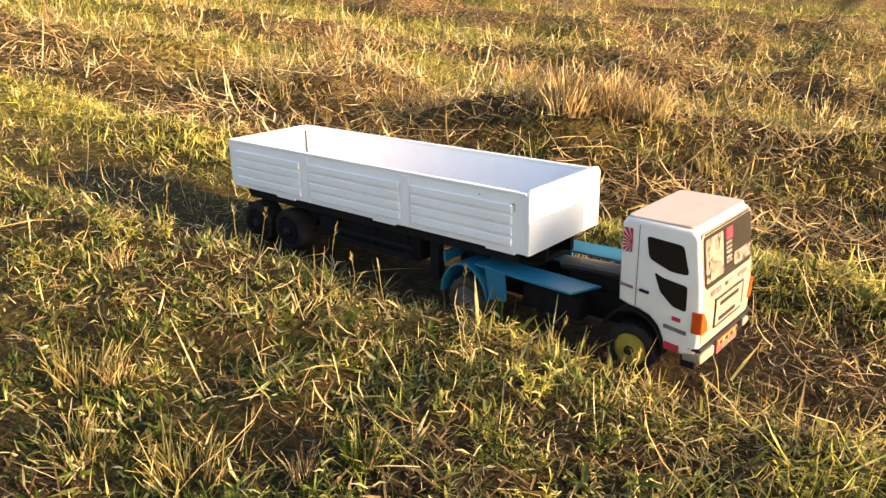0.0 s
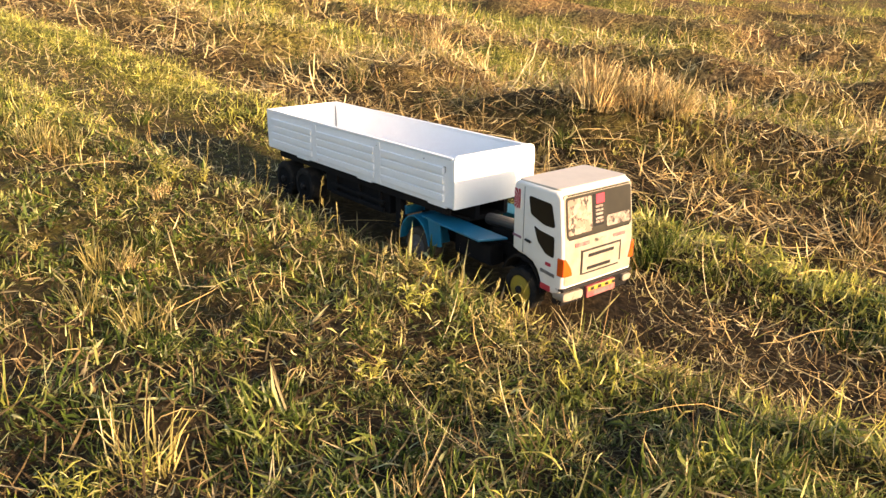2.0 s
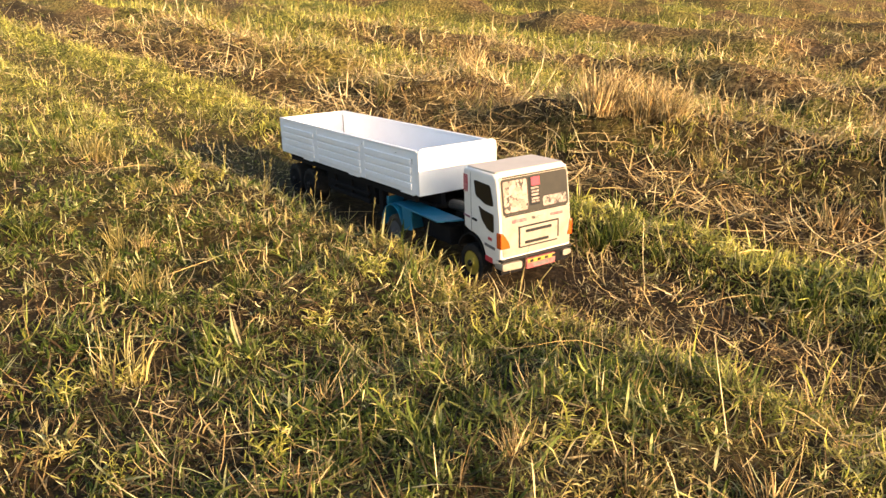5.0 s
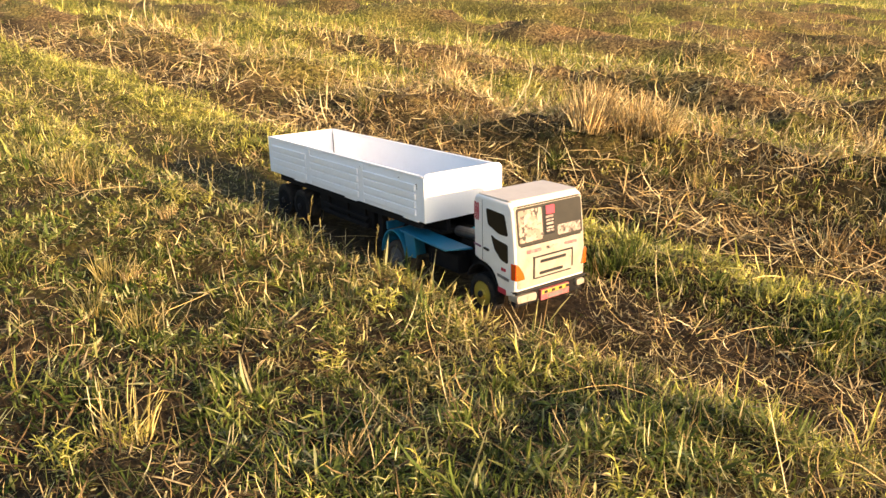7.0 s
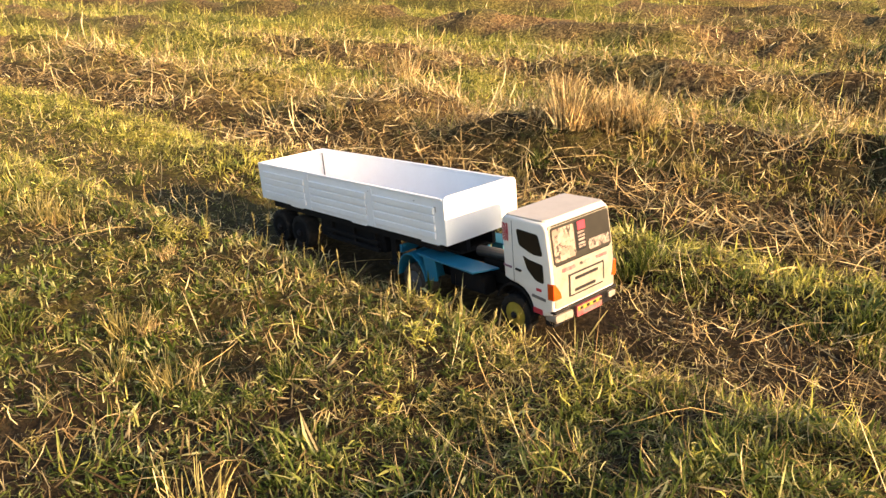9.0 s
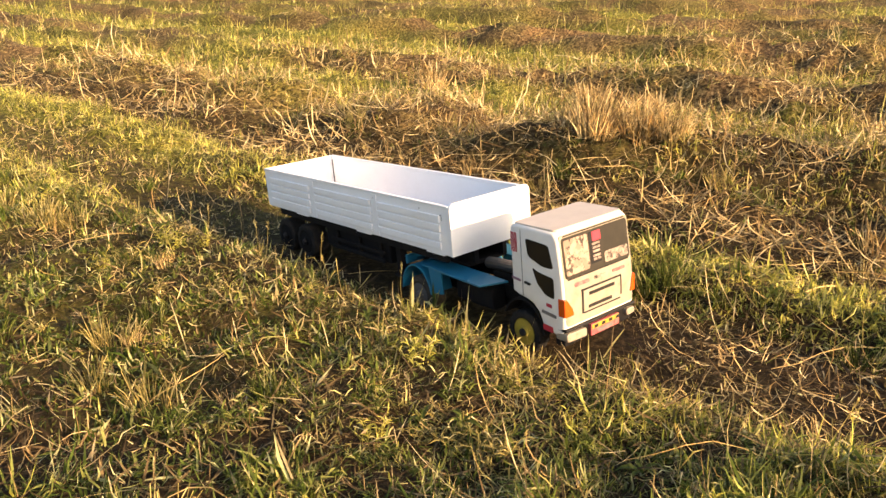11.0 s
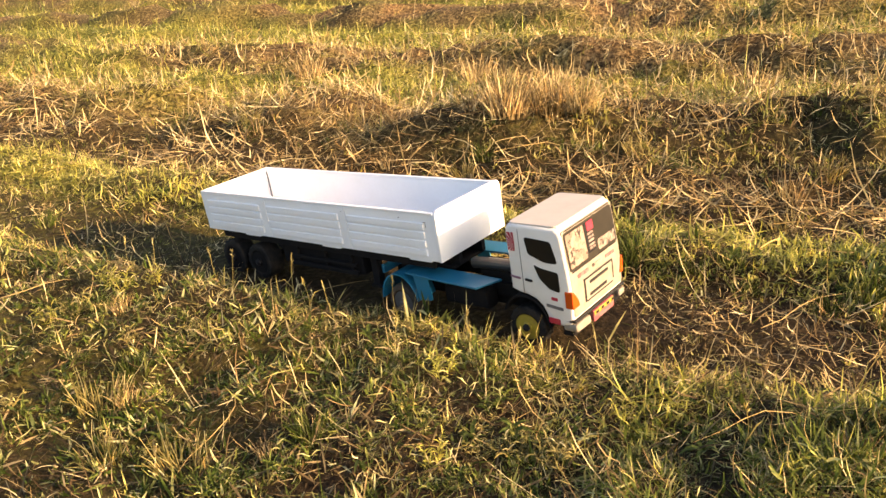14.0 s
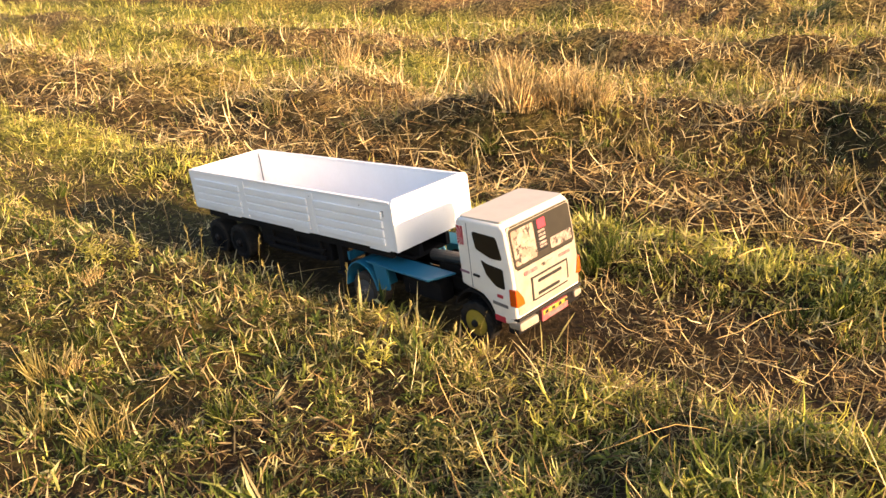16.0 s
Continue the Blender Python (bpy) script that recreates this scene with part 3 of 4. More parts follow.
def side_board(root, s):
    y1, y0 = s * HALF, s * (HALF - 0.006)
    lo, hi = min(y0, y1), max(y0, y1)
    b = part("side_board", box(-LEN + 0.004, -0.008, lo, hi, 0.0, TALL - 0.004, 0.0012), WHITE, root, "white ribbed wooden side board")
    for x0, x1 in ((-LEN + 0.03, -0.565), (-0.535, -0.285), (-0.255, -0.035)):
        for k in range(4):
            z = 0.011 + k * 0.0190
            yy = y1 + s * 0.0044
            part("slat", prism(rounded([(min(y1, yy), z), (max(y1, yy), z), (max(y1, yy), z + 0.0145), (min(y1, yy), z + 0.0145)], 0.0040, 3), "x", x0, x1), WHITE, b)
    part("top_rail", box(-LEN + 0.004, -0.008, lo - 0.0015, hi + 0.0015, TALL - 0.0035, TALL + 0.001, 0.001), WHITE, b)
    for x in (-0.55, -0.27):
        part("stake", box(x - 0.010, x + 0.010, min(y1, y1 + s * 0.002), max(y1, y1 + s * 0.002), 0.002, TALL - 0.006, 0.0008), WHITE, b)
    yy = sorted((y1, y1 + s * 0.0012))
    lt = part("latch", box(-0.0303, -0.0297, yy[0], yy[1], 0.072, 0.083), GREY_INK, b, "small dark latch")
    part("latch_hook", box(-0.0350, -0.0294, yy[0], yy[1], 0.0830, 0.0842), GREY_INK, lt)
    for x in (-0.27, -0.10):
        yy = sorted((y1, y1 + s * 0.0030))
        part("nail_head", box(x - 0.0009, x + 0.0009, yy[0], yy[1], 0.0885, 0.0902, 0.0005), GREY_INK, b)
    for x in (-0.62, -0.33, -0.06):
        part("hinge_strip", box(x - 0.03, x + 0.03, lo + 0.0005, hi - 0.0005, -0.0035, 0.001, 0.0006), WHITE, b)
    return b


def trailer():
    root = new("toy_semi_trailer")
    root.matrix_world = STAND
    tagged(root, "white wooden toy drop-side semi-trailer, empty, on black chassis", "toy trailer")
    part("bed_floor", box(-LEN + 0.003, -0.003, -HALF + 0.006, HALF - 0.006, 0.0, 0.008, 0.001), WHITE, root)
    for s in (-1, 1):
        side_board(root, s)
    top = TALL + 0.006
    pts = rounded([(-HALF - 0.002, 0.0), (HALF + 0.002, 0.0), (HALF + 0.002, top), (-HALF - 0.002, top)], 0.002, 2)
    pts = [p for p in pts if p[1] < 0.05] + [(HALF + 0.002 - 0.014 * (1 - math.cos(a)), top - 0.014 * (1 - math.sin(a))) for a in np.linspace(0, math.pi / 2, 7)] + [(-HALF - 0.002 + 0.014 * (1 - math.sin(a)), top - 0.014 * (1 - math.cos(a))) for a in np.linspace(0, math.pi / 2, 7)]
    smooth(part("front_board", prism(pts, "x", -0.008, 0.0, 0.0012), WHITE, root, "white headboard with rounded upper corners"))
    part("tail_board", box(-LEN, -LEN + 0.007, -HALF, HALF, 0.0, TALL, 0.0015), WHITE, root)
    part("seam", box(-LEN + 0.0085, -LEN + 0.0100, HALF - 0.0075, HALF - 0.0062, 0.010, TALL - 0.012), INK, root, "dark open joint")
    part("seam", box(-LEN + 0.0072, -LEN + 0.0084, 0.045, HALF - 0.008, 0.0080, 0.0092), INK, root, "dark open joint")
    part("seam", box(-0.50, -0.28, HALF - 0.0078, HALF - 0.0062, 0.0082, 0.0100), INK, root, "dark open joint along the bed")
    for y in (-0.04, 0.04):
        part("chassis_rail", box(-LEN + 0.03, -0.01, y - 0.006, y + 0.006, -0.032, -0.002, 0.001), BLACK, root)
    for x in (-0.76, -0.64, -0.52, -0.40, -0.28, -0.16, -0.05):
        part("cross_member", box(x - 0.006, x + 0.006, -HALF + 0.012, HALF - 0.012, -0.016, -0.001, 0.001), BLACK, root)
    for s in (-1, 1):
        part("side_rail", box(-LEN + 0.05, -0.03, s * 0.098 - 0.004, s * 0.098 + 0.004, -0.020, -0.001, 0.001), BLACK, root)
        part("side_guard", box(-0.50, -0.27, s * 0.096 - 0.003, s * 0.096 + 0.003, -0.070, -0.060, 0.001), BLACK, root)
        part("side_guard", box(-0.50, -0.27, s * 0.096 - 0.003, s * 0.096 + 0.003, -0.050, -0.042, 0.001), BLACK, root)
        for x in (-0.48, -0.38, -0.29):
            part("guard_post", box(x - 0.004, x + 0.004, s * 0.092 - 0.003, s * 0.092 + 0.003, -0.072, -0.018, 0.001), BLACK, root)
        leg = part("landing_leg", box(-0.232, -0.212, s * 0.082 - 0.009, s * 0.082 + 0.009, -0.088, -0.014, 0.0015), BLACK, root)
        part("foot", box(-0.238, -0.206, s * 0.082 - 0.014, s * 0.082 + 0.014, -0.093, -0.087, 0.0015), BLACK, leg)
        for x in (-0.735, -0.628):
            wheel(root, x, s * 0.083, -0.078, 0.048, 0.046, BLACK, s, "black rubber trailer wheel dusted with dry mud", "black rim")
            part("mudguard_bracket", box(x - 0.004, x + 0.004, s * 0.05 - 0.004, s * 0.05 + 0.004, -0.078, -0.02, 0.001), BLACK, root)
        # black box added to stand for the deep shade under the bed
        part("underbed_shade_box", box(-0.545, -0.262, s * 0.066 - 0.020, s * 0.066 + 0.020, -0.074, -0.018, 0.004), BLACK, root)
    for x in (-0.735, -0.628):
        part("axle", tube([(x, -0.08, -0.078), (x, 0.08, -0.078)], 0.007, 10), BLACK, root)
    part("kingpin_plate", box(-0.20, -0.02, -0.055, 0.055, -0.040, -0.031, 0.002), BLACK, root)
    part("rear_bumper", box(-LEN + 0.012, -LEN + 0.020, -0.085, 0.085, -0.060, -0.046, 0.002), BLACK, root)
    return root


trailer()


def cab(root):
    prof = [(0.155, -0.037), (0.170, -0.043), (0.190, -0.046), (0.207, -0.052), (0.220, -0.064), (0.228, -0.080), (0.232, -0.098), (0.262, -0.099), (0.280, -0.093), (0.2855, -0.080), (0.286, -0.030), (0.2835, 0.005), (0.2745, 0.078), (0.270, 0.087), (0.260, 0.0925), (0.172, 0.0945), (0.160, 0.092), (0.155, 0.085)]
    bm = prism(prof, "y", -0.095, 0.095, 0.0065, 3)
    body = smooth(part("cab_body", bm, CAB_WHITE, root, "white glossy cab shell with slight grime"), 35)
    for s in (-1, 1):
        def panel(name, pts, material, r, label="", out=0.0012, owner=body):
            a, b = s * 0.0935, s * (0.095 + out)
            return part(name, prism(rounded(pts, r, 4), "y", min(a, b), max(a, b)), material, owner, label)
        panel("side_window", [(0.196, 0.072), (0.252, 0.068), (0.263, 0.026), (0.236, 0.026), (0.202, 0.039)], GLASS, 0.006, "dark tinted side window")
        panel("lower_window", [(0.211, 0.020), (0.224, 0.014), (0.262, 0.009), (0.263, -0.030), (0.242, -0.026), (0.222, -0.008)], GLASS, 0.005, "dark tinted lower door window")
        panel("door_seam", [(0.1835, 0.086), (0.1845, 0.086), (0.1845, -0.040), (0.1835, -0.040)], GREY_INK, 0.0003, "", 0.0006)
        panel("door_handle", [(0.190, -0.0105), (0.205, -0.0125), (0.205, -0.0165), (0.190, -0.0145)], INK, 0.0015, "black door handle", 0.003)
        panel("lettering_bar", [(0.157, -0.0075), (0.179, -0.0100), (0.179, -0.0145), (0.157, -0.0120)], PURPLE, 0.001)
        panel("red_mark", [(0.243, -0.041), (0.256, -0.042), (0.256, -0.048), (0.243, -0.047)], RED, 0.001)
        panel("lettering_bar", [(0.231, -0.056), (0.266, -0.060), (0.266, -0.066), (0.231, -0.062)], GREY_INK, 0.001)
        panel("side_reflector", [(0.233, -0.083), (0.257, -0.085), (0.257, -0.096), (0.233, -0.094)], RED, 0.002, "dark red sill reflector")
        st = panel("sunburst_sticker", [(0.158, 0.080), (0.176, 0.079), (0.176, 0.041), (0.158, 0.042)], CAB_WHITE, 0.0008, "red and white sunburst sticker", 0.0008)
        bm = bmesh.new()
        c = (0.1745, 0.057)
        yy = s * (0.095 + 0.0010)
        lims = (0.1588, 0.1755, 0.0422, 0.0790)
        for k in range(9):
            a0 = math.pi * 0.5 + math.pi * (k + 0.1) / 9
            vs = [bm.verts.new((c[0], yy, c[1]))]
            for a in (a0, a0 + math.pi * 0.66 / 9):
                dx, dz = math.cos(a), math.sin(a)
                t = min([(lims[0] - c[0]) / dx if dx < -1e-6 else 9, ((lims[3] - c[1]) / dz) if dz > 1e-6 else 9, ((lims[2] - c[1]) / dz) if dz < -1e-6 else 9])
                vs.append(bm.verts.new((c[0] + dx * t, yy, c[1] + dz * t)))
            bm.faces.new(vs)
        ex = bmesh.ops.extrude_face_region(bm, geom=bm.faces[:])["geom"]
        for v in ex:
            if isinstance(v, bmesh.types.BMVert):
                v.co.y += s * 0.0004
        part("ray", bm, RED, st)
    # windscreen, leaning with the cab's face
    def face(name, y0, y1, z0, z1, material, out=0.0, r=0.003, label="", owner=body, thick=0.0016):
        """A panel on the cab's front: it leans as the face does."""
        def fx(z):
            return 0.2835 - (z - 0.005) * 0.1233 if z > 0.005 else (0.286 - (z + 0.03) * 0.0714 if z > -0.03 else 0.286)
        bm = prism(rounded([(y0, z0), (y1, z0), (y1, z1), (y0, z1)], r, 3), "x", 0, 1)
        for zc in (-0.03, 0.005):
            bmesh.ops.bisect_plane(bm, geom=bm.verts[:] + bm.edges[:] + bm.faces[:], plane_co=(0, 0, zc), plane_no=(0, 0, 1))
        for v in bm.verts:
            v.co.x = fx(v.co.z) + (-0.002 if v.co.x < 0.5 else out + thick)
        return part(name, bm, material, owner, label)
    face("front_panel", -0.0905, 0.0905, -0.079, 0.0865, AGED_DIMMED, -0.0012, 0.006, "yellowed cream front panel with worn edges, darkened against direct sun")
    ws = face("windscreen", -0.087, 0.087, 0.008, 0.082, DUSTY, 0, 0.007, "dark windscreen with peeling film and stickers")
    face("peeling_film", -0.083, -0.022, 0.014, 0.077, CREAM, 0.0006, 0.004, "peeling cream and brown film", ws)
    face("windscreen_sticker", -0.018, 0.010, 0.020, 0.078, INK, 0.0006, 0.002, "dark sticker with red square and pale bars", ws)
    face("red_square", -0.010, 0.012, 0.060, 0.077, RED, 0.0012, 0.001, "", ws)
    for z in (0.053, 0.046, 0.039, 0.031, 0.025):
        face("lettering_bar", -0.012, 0.008, z, z + 0.004, PALE, 0.0012, 0.0008, "", ws)
    face("peeling_film", 0.018, 0.082, 0.014, 0.034, PALE, 0.0006, 0.004, "peeling pale film", ws)
    for z0, z1, y0, y1 in ((0.0835, 0.0855, -0.082, 0.082), (0.0055, 0.0075, -0.082, 0.082)):
        face("windscreen_rubber", y0, y1, z0, z1, INK, -0.0004, 0.0006, "", ws)
    face("sticker_bar", -0.066, -0.028, -0.010, -0.003, PINK, 0, 0.002, "faded red script sticker")
    face("sticker_bar", -0.014, 0.022, -0.009, -0.003, PALE, 0, 0.002, "faded pale sticker")
    face("sticker_bar", 0.036, 0.070, -0.010, -0.004, PINK, 0, 0.002, "faded red script sticker")
    gr = face("grille", -0.050, 0.058, -0.066, -0.018, AGED_DIMMED, 0, 0.004, "white grille panel outlined in black")
    for y0, y1, z0, z1 in ((-0.050, 0.058, -0.0220, -0.0185), (-0.050, -0.0462, -0.064, -0.021), (0.0545, 0.058, -0.058, -0.0212), (-0.046, 0.054, -0.0650, -0.0622)):
        face("grille_line", y0, y1, z0, z1, INK, 0.0004, 0.0005, "", gr)
    face("grille_slot", -0.032, 0.038, -0.034, -0.028, INK, 0.0006, 0.0015, "black grille slot", gr)
    face("grille_slot", -0.034, 0.030, -0.058, -0.052, INK, 0.0006, 0.0015, "black grille slot", gr)
    for s in (-1, 1):
        a, b = (-0.0965, -0.072) if s < 0 else (0.082, 0.0960)
        part("turn_signal", prism(rounded([(a, -0.060), (b, -0.060)] + ([(b - 0.004, -0.046), (a + 0.006, -0.026), (a, -0.026)] if s < 0 else [(b, -0.026), (b - 0.006, -0.026), (a + 0.004, -0.046)]), 0.003, 3), "x", 0.272, 0.2885, 0.0015), ORANGE, body, "orange wrap-round turn signal")
    part("bumper", box(0.268, 0.2895, -0.095, 0.095, -0.0885, -0.0825, 0.002), INK, body, "dark bumper strip")
    part("bumper_skirt", prism(rounded([(-0.094, -0.107), (-0.042, -0.109), (-0.042, -0.092), (-0.094, -0.091)], 0.006, 4), "x", 0.262, 0.290, 0.002), AGED_DIMMED, body, "white lower bumper corner")
    part("bumper_skirt", prism(rounded([(0.070, -0.106), (0.093, -0.104), (0.093, -0.092), (0.070, -0.092)], 0.006, 4), "x", 0.262, 0.290, 0.002), AGED_DIMMED, body, "white lower bumper corner")
    part("bumper_backing", box(0.258, 0.282, -0.092, 0.092, -0.118, -0.088, 0.003), BLACK, body)
    pl = part("number_plate", box(0.280, 0.2890, -0.030, 0.048, -0.114, -0.092, 0.001), PINK, body, "faded red and yellow plate under the bumper")
    part("plate_bar", box(0.2885, 0.2900, -0.028, 0.046, -0.1015, -0.0930, 0.0005), YELLOW_ST, pl)
    for y in (-0.022, -0.002, 0.018, 0.038):
        part("lettering_bar", box(0.2897, 0.2906, y, y + 0.009, -0.100, -0.0945), INK, pl)
    part("lettering_bar", box(0.2888, 0.2897, -0.012, 0.030, -0.112, -0.104), GREY_INK, pl)
    part("roof_panel", prism(rounded([(0.160, -0.090), (0.266, -0.090), (0.266, 0.090), (0.160, 0.090)], 0.012, 4), "z", 0.0885, 0.0962, 0.0016), ROOF, body, "beige roof panel")
    part("cab_rear_panel", box(0.150, 0.156, -0.080, 0.080, -0.030, 0.080, 0.002), BLACK, body, "black cab back wall")
    # wheel arch liners
    for s in (-1, 1):
        bm = bmesh.new()
        rows = []
        for k in range(13):
            a = math.radians(5 + 150 * k / 12)
            ring = []
            for r, y in ((0.0545, s * 0.0955), (0.0545, s * 0.055), (0.0515, s * 0.055), (0.0515, s * 0.0955)):
                ring.append(bm.verts.new((0.180 + r * math.cos(a), y, -0.112 + r * math.sin(a) * 1.18)))
            rows.append(ring)
        for p, q in zip(rows, rows[1:]):
            for i in range(4):
                bm.faces.new((p[i], p[(i + 1) % 4], q[(i + 1) % 4], q[i]))
        bm.faces.new(rows[0])
        bm.faces.new(rows[-1][::-1])
        bmesh.ops.recalc_face_normals(bm, faces=bm.faces[:])
        part("wheel_arch", bm, BLACK, body, "black wheel arch")
    return body


def tractor():
    root = new("toy_tractor_truck")
    root.matrix_world = STAND @ pose(-0.12, 0, 0) @ pose(0, 0, 0, 0, 0, -0.73) @ pose(0.12, 0, 0)
    tagged(root, "white toy tractor truck with blue fenders coupled to trailer", "toy truck")
    cab(root)
    for s in (-1, 1):
        wheel(root, 0.180, s * 0.080, -0.115, 0.043, 0.030, YELLOW_RIM, s, "black rubber front wheel", "yellow plastic rim with dark hub")
        wheel(root, -0.140, s * 0.078, -0.115, 0.043, 0.046, GREY_RIM, s, "black rubber rear wheel caked with dust", "dusty grey rim", DUSTY_RUBBER)
        # blue fender over the rear wheel
        bm = bmesh.new()
        rows = []
        for k in range(15):
            a = math.radians(10 + 165 * k / 14)
            rows.append([bm.verts.new((-0.140 + r * math.cos(a), y, -0.113 + r * math.sin(a) * 1.28)) for r, y in ((0.054, s * 0.108), (0.054, s * 0.050), (0.0515, s * 0.050), (0.0515, s * 0.108))])
        for p, q in zip(rows, rows[1:]):
            for i in range(4):
                bm.faces.new((p[i], p[(i + 1) % 4], q[(i + 1) % 4], q[i]))
        bm.faces.new(rows[0])
        bm.faces.new(rows[-1][::-1])
        bmesh.ops.recalc_face_normals(bm, faces=bm.faces[:])
        smooth(part("fender", bm, BLUE, root, "blue painted wheel fender"), 40)
        part("fender_skirt", prism(rounded([(-0.092, -0.036), (-0.050, -0.040), (-0.046, -0.092), (-0.082, -0.096)], 0.004, 3), "y", min(s * 0.104, s * 0.107), max(s * 0.104, s * 0.107)), BLUE, root, "blue fender skirt")
        dk = [(-0.115, s * 0.104), (-0.060, s * 0.110), (0.084, s * 0.117), (0.108, s * 0.062), (-0.115, s * 0.052)]
        part("side_deck", prism(dk, "z", -0.0425, -0.0385, 0.0008), BLUE, root, "flat blue side deck panel")
        part("fuel_tank", prism(rounded([(s * 0.046, -0.060), (s * 0.082, -0.060), (s * 0.082, -0.104), (s * 0.046, -0.104)], 0.010, 4), "x", -0.030, 0.080, 0.002), BLACK, root, "black side tank")
        part("chassis_rail", box(-0.200, 0.260, s * 0.036 - 0.006, s * 0.036 + 0.006, -0.085, -0.058, 0.001), BLACK, root)
    part("rear_cross_panel", box(-0.205, -0.198, -0.085, 0.085, -0.060, -0.040, 0.001), BLUE, root, "blue rear cross panel")
    part("coupling_plate", box(-0.180, -0.060, -0.050, 0.050, -0.058, -0.042, 0.003), BLACK, root)
    for x in (0.180, -0.140):
        part("axle", tube([(x, -0.07, -0.115), (x, 0.07, -0.115)], 0.007, 10), BLACK, root)
    part("under_tray", box(-0.19, 0.27, -0.030, 0.030, -0.112, -0.084, 0.004), BLACK, root)
    part("engine_block", box(0.03, 0.15, -0.034, 0.034, -0.095, -0.036, 0.006), BLACK, root)
    part("air_pipe", tube([(0.02, -0.032, -0.026), (0.06, -0.034, -0.022), (0.14, -0.036, -0.018), (0.158, -0.036, -0.016)], 0.012, 14), TUBE, root, "dull silver pipe behind the cab")
    part("air_pipe", tube([(0.125, 0.066, -0.036), (0.125, 0.066, 0.03)], 0.007, 10), BLACK, root)
    return root


tractor()


# ---------- straw tufts, loose stalks ----------
def strand_mesh(name, strands, material):
    """Thin tapered three-sided stalks in one mesh. strands: lists of (point, radius)."""
    V, F = [], []
    for pts in strands:
        o = len(V)
        for k, (p, r) in enumerate(pts):
            d = (pts[min(k + 1, len(pts) - 1)][0] - pts[max(k - 1, 0)][0]).normalized()
            u = d.orthogonal().normalized()
            w = d.cross(u)
            for a in (0.3, 2.4, 4.5):
                V.append(p + (u * math.cos(a) + w * math.sin(a)) * r)
        for k in range(len(pts) - 1):
            for i in range(3):
                F.append((o + 3 * k + i, o + 3 * k + (i + 1) % 3, o + 3 * k + 3 + (i + 1) % 3, o + 3 * k + 3 + i))
        e = o + 3 * (len(pts) - 1)
        F.append((e, e + 1, e + 2))
    me = bpy.data.meshes.new(name)
    me.from_pydata([tuple(v) for v in V], [], F)
    me.materials.append(material)
    return me


def tuft_mesh(name, rnd, count, tall, spread, material, thick=0.0016):
    strands = []
    for _ in range(count):
        a, r = rnd.uniform(0, 2 * math.pi), spread * math.sqrt(rnd.random())
        p = Vector((r * math.cos(a), r * math.sin(a), -0.01))
        b = a + rnd.gauss(0, 0.8)
        lean, ln = abs(rnd.gauss(0.22, 0.2)), tall * rnd.uniform(0.45, 1.1)
        out = rnd.uniform(0.0, 0.8)
        pts = []
        for k in range(4):
            pts.append((p.copy(), thick * rnd.uniform(0.7, 1.2) * (1 - 0.2 * k)))
            an = lean + out * k / 3
            p = p + Vector((math.sin(an) * math.cos(b), math.sin(an) * math.sin(b), math.cos(an))) * ln / 3
        strands.append(pts)
    return strand_mesh(name, strands, material)


def stand_on(x, y, lower=0.0):
    return float(land(np.array([x]), np.array([y]))[0]) - lower


rnd = random.Random(11)
TUFTS = [tuft_mesh("straw_tuft", rnd, 130, 0.17, 0.065, STRAW, 0.0021), tuft_mesh("straw_tuft", rnd, 45, 0.12, 0.045, STRAW, 0.0021), tuft_mesh("grass_tuft", rnd, 60, 0.075, 0.035, GREEN, 0.0014), tuft_mesh("grass_tuft", rnd, 60, 0.085, 0.04, YELLOW, 0.0014)]
WORDS = (("straw_tuft", "tall upright tuft of cut rice straw", "straw tuft", "straw tufts"), ("straw_tuft", "short splayed tuft of dry rice stubble", "straw tuft", "straw tufts"),
         ("grass_tuft", "fresh green grass tuft growing in the turf", "grass tuft", "grass tufts"), ("grass_tuft", "yellowing grass tuft standing above the turf", "grass tuft", "grass tufts"))


def tuft(kind, x, y, size, turn):
    name, label, cat, group = WORDS[kind]
    ob = tagged(new(name, TUFTS[kind]), label, cat, group)
    ob.matrix_world = pose(x, y, stand_on(x, y), rnd.uniform(-6, 6), rnd.uniform(-6, 6), turn) @ Matrix.Diagonal((size, size, size, 1))
    return ob


for kind, x, y, size in ((0, -0.72, 1.20, 1.1), (0, -0.60, 1.30, 0.95), (0, -0.84, 1.30, 1.0), (0, -0.66, 1.40, 0.9), (0, -0.50, 1.36, 0.8), (1, -0.95, 1.26, 1.0), (1, 0.35, 1.05, 1.0), (1, -1.4, 1.3, 1.1), (0, 0.9, 1.7, 0.9), (1, -2.2, 1.9, 1.2), (0, -1.9, 2.6, 1.1), (1, -0.2, 2.5, 1.3), (0, -3.2, 2.4, 1.2), (1, 0.4, 3.2, 1.4), (1, -1.1, 0.9, 0.8)):
    tuft(kind, x, y, size, rnd.uniform(0, 360))
for x, y, size in ((0.95, -0.42, 0.42), (1.05, -0.30, 0.50), (0.82, -0.50, 0.36), (1.18, -0.22, 0.45), (0.05, -0.62, 0.36), (-0.30, -0.66, 0.40), (0.55, -0.62, 0.34), (0.70, -0.36, 0.38), (-0.62, -0.48, 0.42), (1.25, 0.02, 0.46), (1.05, 0.36, 0.40)):
    tuft(1, x, y, size, rnd.uniform(0, 360))
made = 0
